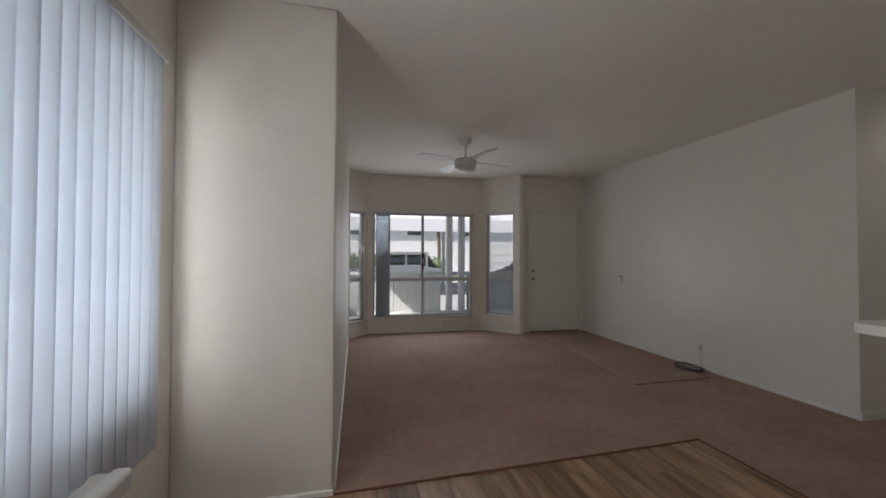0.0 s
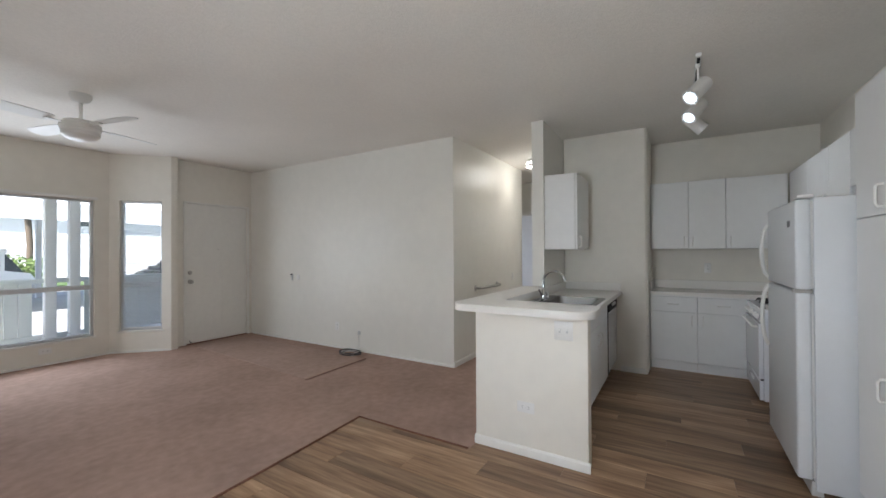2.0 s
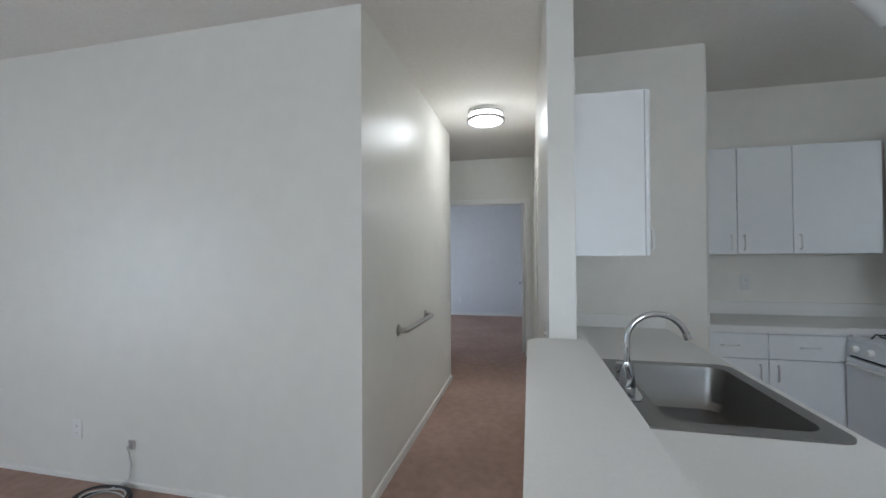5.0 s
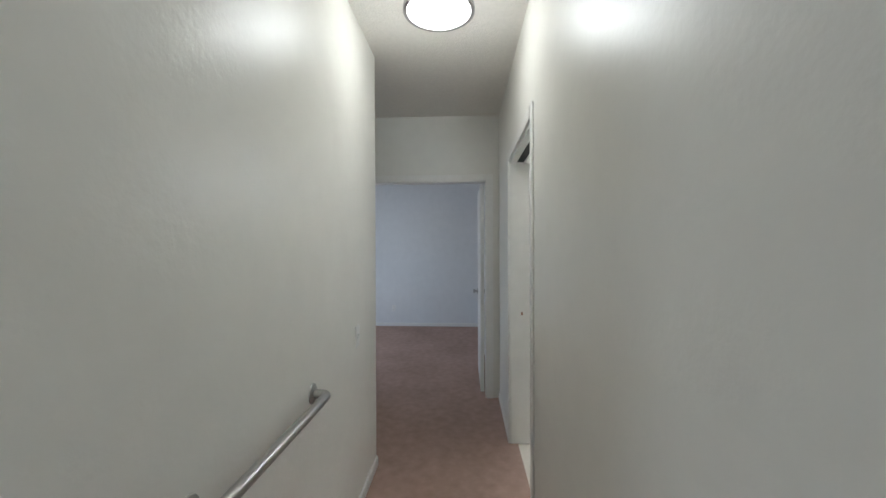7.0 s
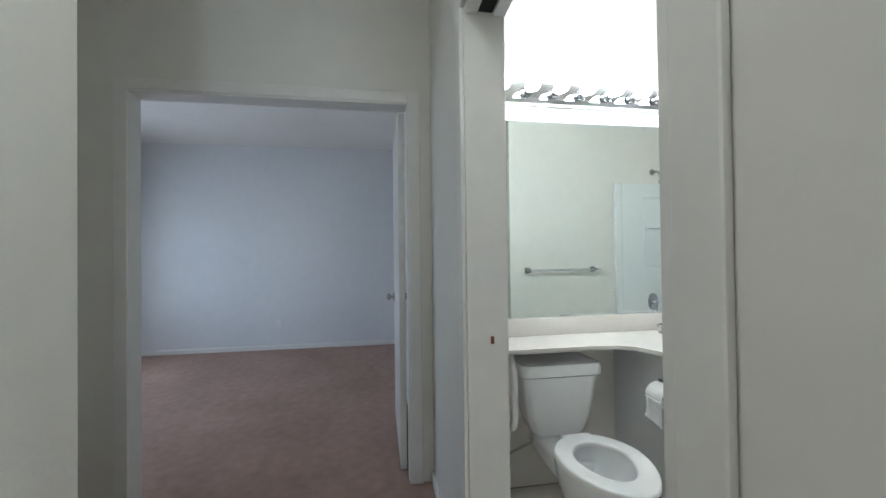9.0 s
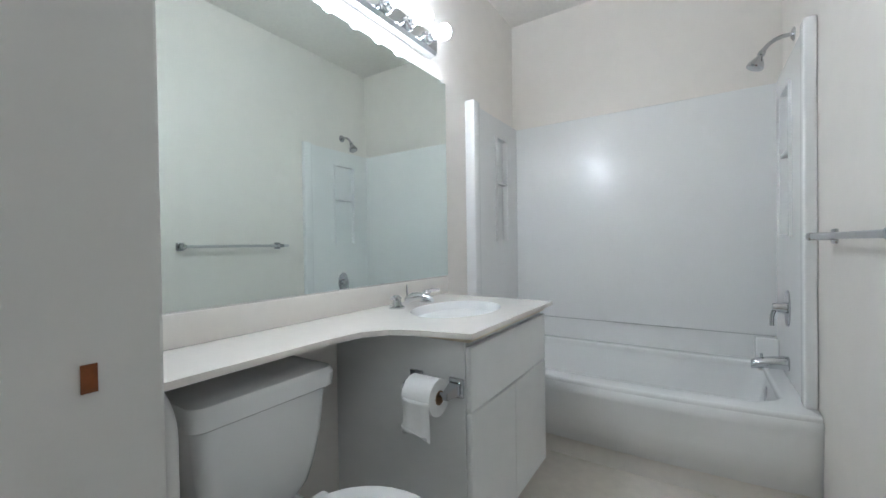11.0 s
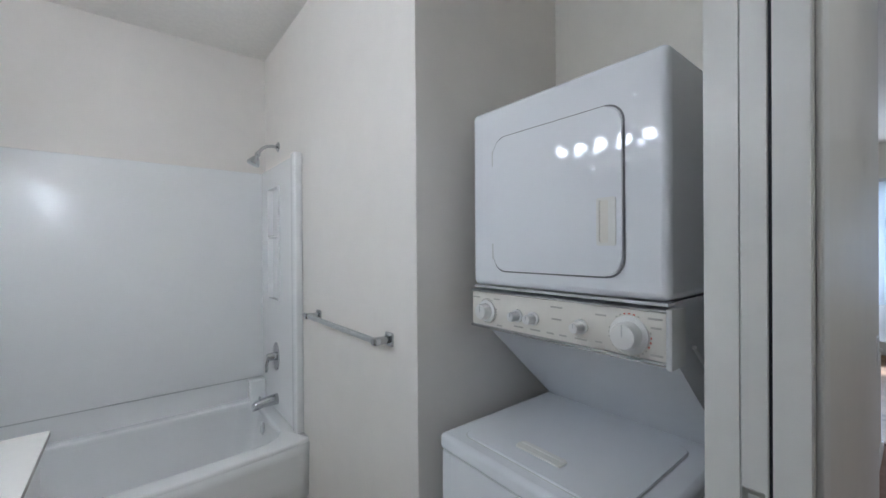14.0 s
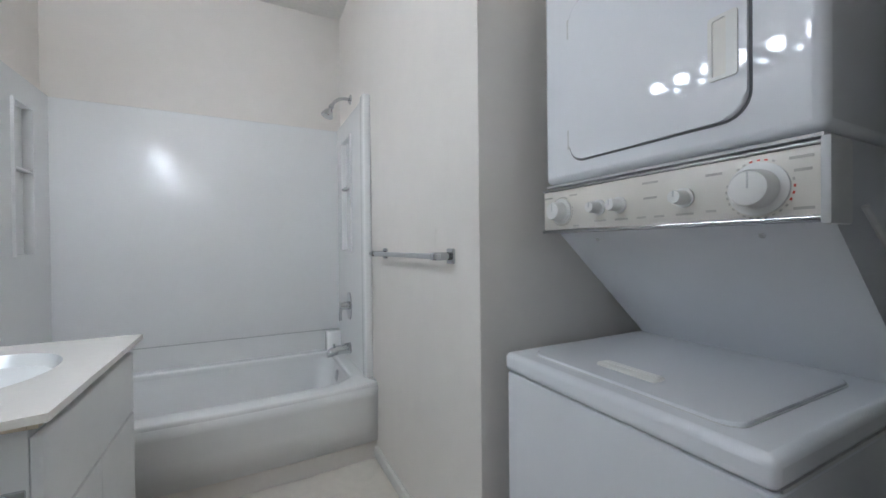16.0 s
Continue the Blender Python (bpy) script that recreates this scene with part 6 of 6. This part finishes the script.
for x in (-16, -12, -8, -4, 0, 4, 14):
    leafy("hedge", "green leafy hedge beyond the car park", "hedge", [(x + rng.uniform(-1.6, 1.6), 24 + rng.uniform(-0.5, 0.5), 0.35 + 0.75 * rng.random(), 1.2, 0.8, 0.7) for _ in range(5)], 2200, 0.13, (x, 24, -0.17))
for x, y, h in ((-9, 27, 5.5), (6, 28, 6.0), (15, 26, 5.0), (-3.6, 10.5, 4.0)):
    tr = leafy("tree", "leafy green tree beyond the carport", "tree", [(x + rng.uniform(-1.5, 1.5), y + rng.uniform(-1.2, 1.2), h - 0.5 + rng.uniform(-1.2, 1.0), 0.9, 0.9, 0.7) for _ in range(12)], 4200, 0.12, (x, y, -0.2))
    part("trunk", tube([(x, y, -0.2), (x + 0.05, y, h * 0.3), (x - 0.05, y + 0.05, h * 0.6), (x + 0.1, y, h * 0.85)], 0.13, 10), BARK, tr)
    for a in range(5):
        t = a * 1.3
        part("limb", tube([(x, y, h * 0.5), (x + 0.5 * math.cos(t), y + 0.5 * math.sin(t), h * 0.72), (x + 1.1 * math.cos(t), y + 1.0 * math.sin(t), h * 0.9)], 0.05, 8), BARK, tr)

ho = thing("house", "white neighbouring house with brown shingle roof", "house", (2, 36, -0.22))
part("wall", box((-14, 33, -0.22), (16, 42, 5.2), 0.02, 1), WHITEO, ho)
part("roof", loft([[(-15, 31.8, 5.1), (-15, 37.5, 7.6), (-15, 43, 5.1)], [(17, 31.8, 5.1), (17, 37.5, 7.6), (17, 43, 5.1)]]), SHING, ho, "", False)
for x in (-10, -5, 0, 5, 10):
    w = part("window", box((x - 0.8, 32.9, 3.0), (x + 0.8, 33.0, 4.3), 0.01, 1), WHITEO, ho)
    part("pane", box((x - 0.7, 32.88, 3.1), (x + 0.7, 32.9, 4.2)), DGLASS, w)

# ---------- wood floor planks ----------
fl = structure("floor_wood", slab([(XW, YS), (XK, YS), (XK, 0.13), (4.75, 0.13), (4.75, 1.0), (2.385, 1.0), (2.385, 2.05), (-0.1, 1.945), (XW, 1.945)], -0.0118, -0.0085), SUB, "wood-look plank floor")
PW, PL_ = 0.178, 1.22
x, col = XW + 0.002, 0
shared = {}
while x < XK - 0.01:
    xe = min(x + PW, XK - 0.002)
    if x < 2.30 and xe > 2.385:
        xe = 2.385
    top_y = (1.945 if x < -0.1 else 1.945 + (x + 0.1) * 0.0442) if x < 2.38 else (1.04 if x < 4.74 else 0.125)
    y = YS - (col * 0.437) % PL_
    while y < top_y:
        a, b = max(y, YS), min(y + PL_, top_y)
        if b - a > 0.03:
            key = (round(xe - x, 3), round(b - a, 3))
            if key not in shared:
                bmp = box((0.0006, 0.0006, -0.0085), (key[0] - 0.0006, key[1] - 0.0006, -0.002))
                es = [e for e in bmp.edges if all(v.co.z > -0.003 for v in e.verts)]
                bmesh.ops.bevel(bmp, geom=es, offset=0.0012, segments=1, affect="EDGES")
                me = bpy.data.meshes.new("plank")
                bmp.to_mesh(me)
                bmp.free()
                me.materials.append(PLANK)
                shared[key] = me
            ob = new("plank", shared[key])
            ob.location = (x, a, 0)
            ob.parent = fl
        y += PL_
    x = xe
    col += 1
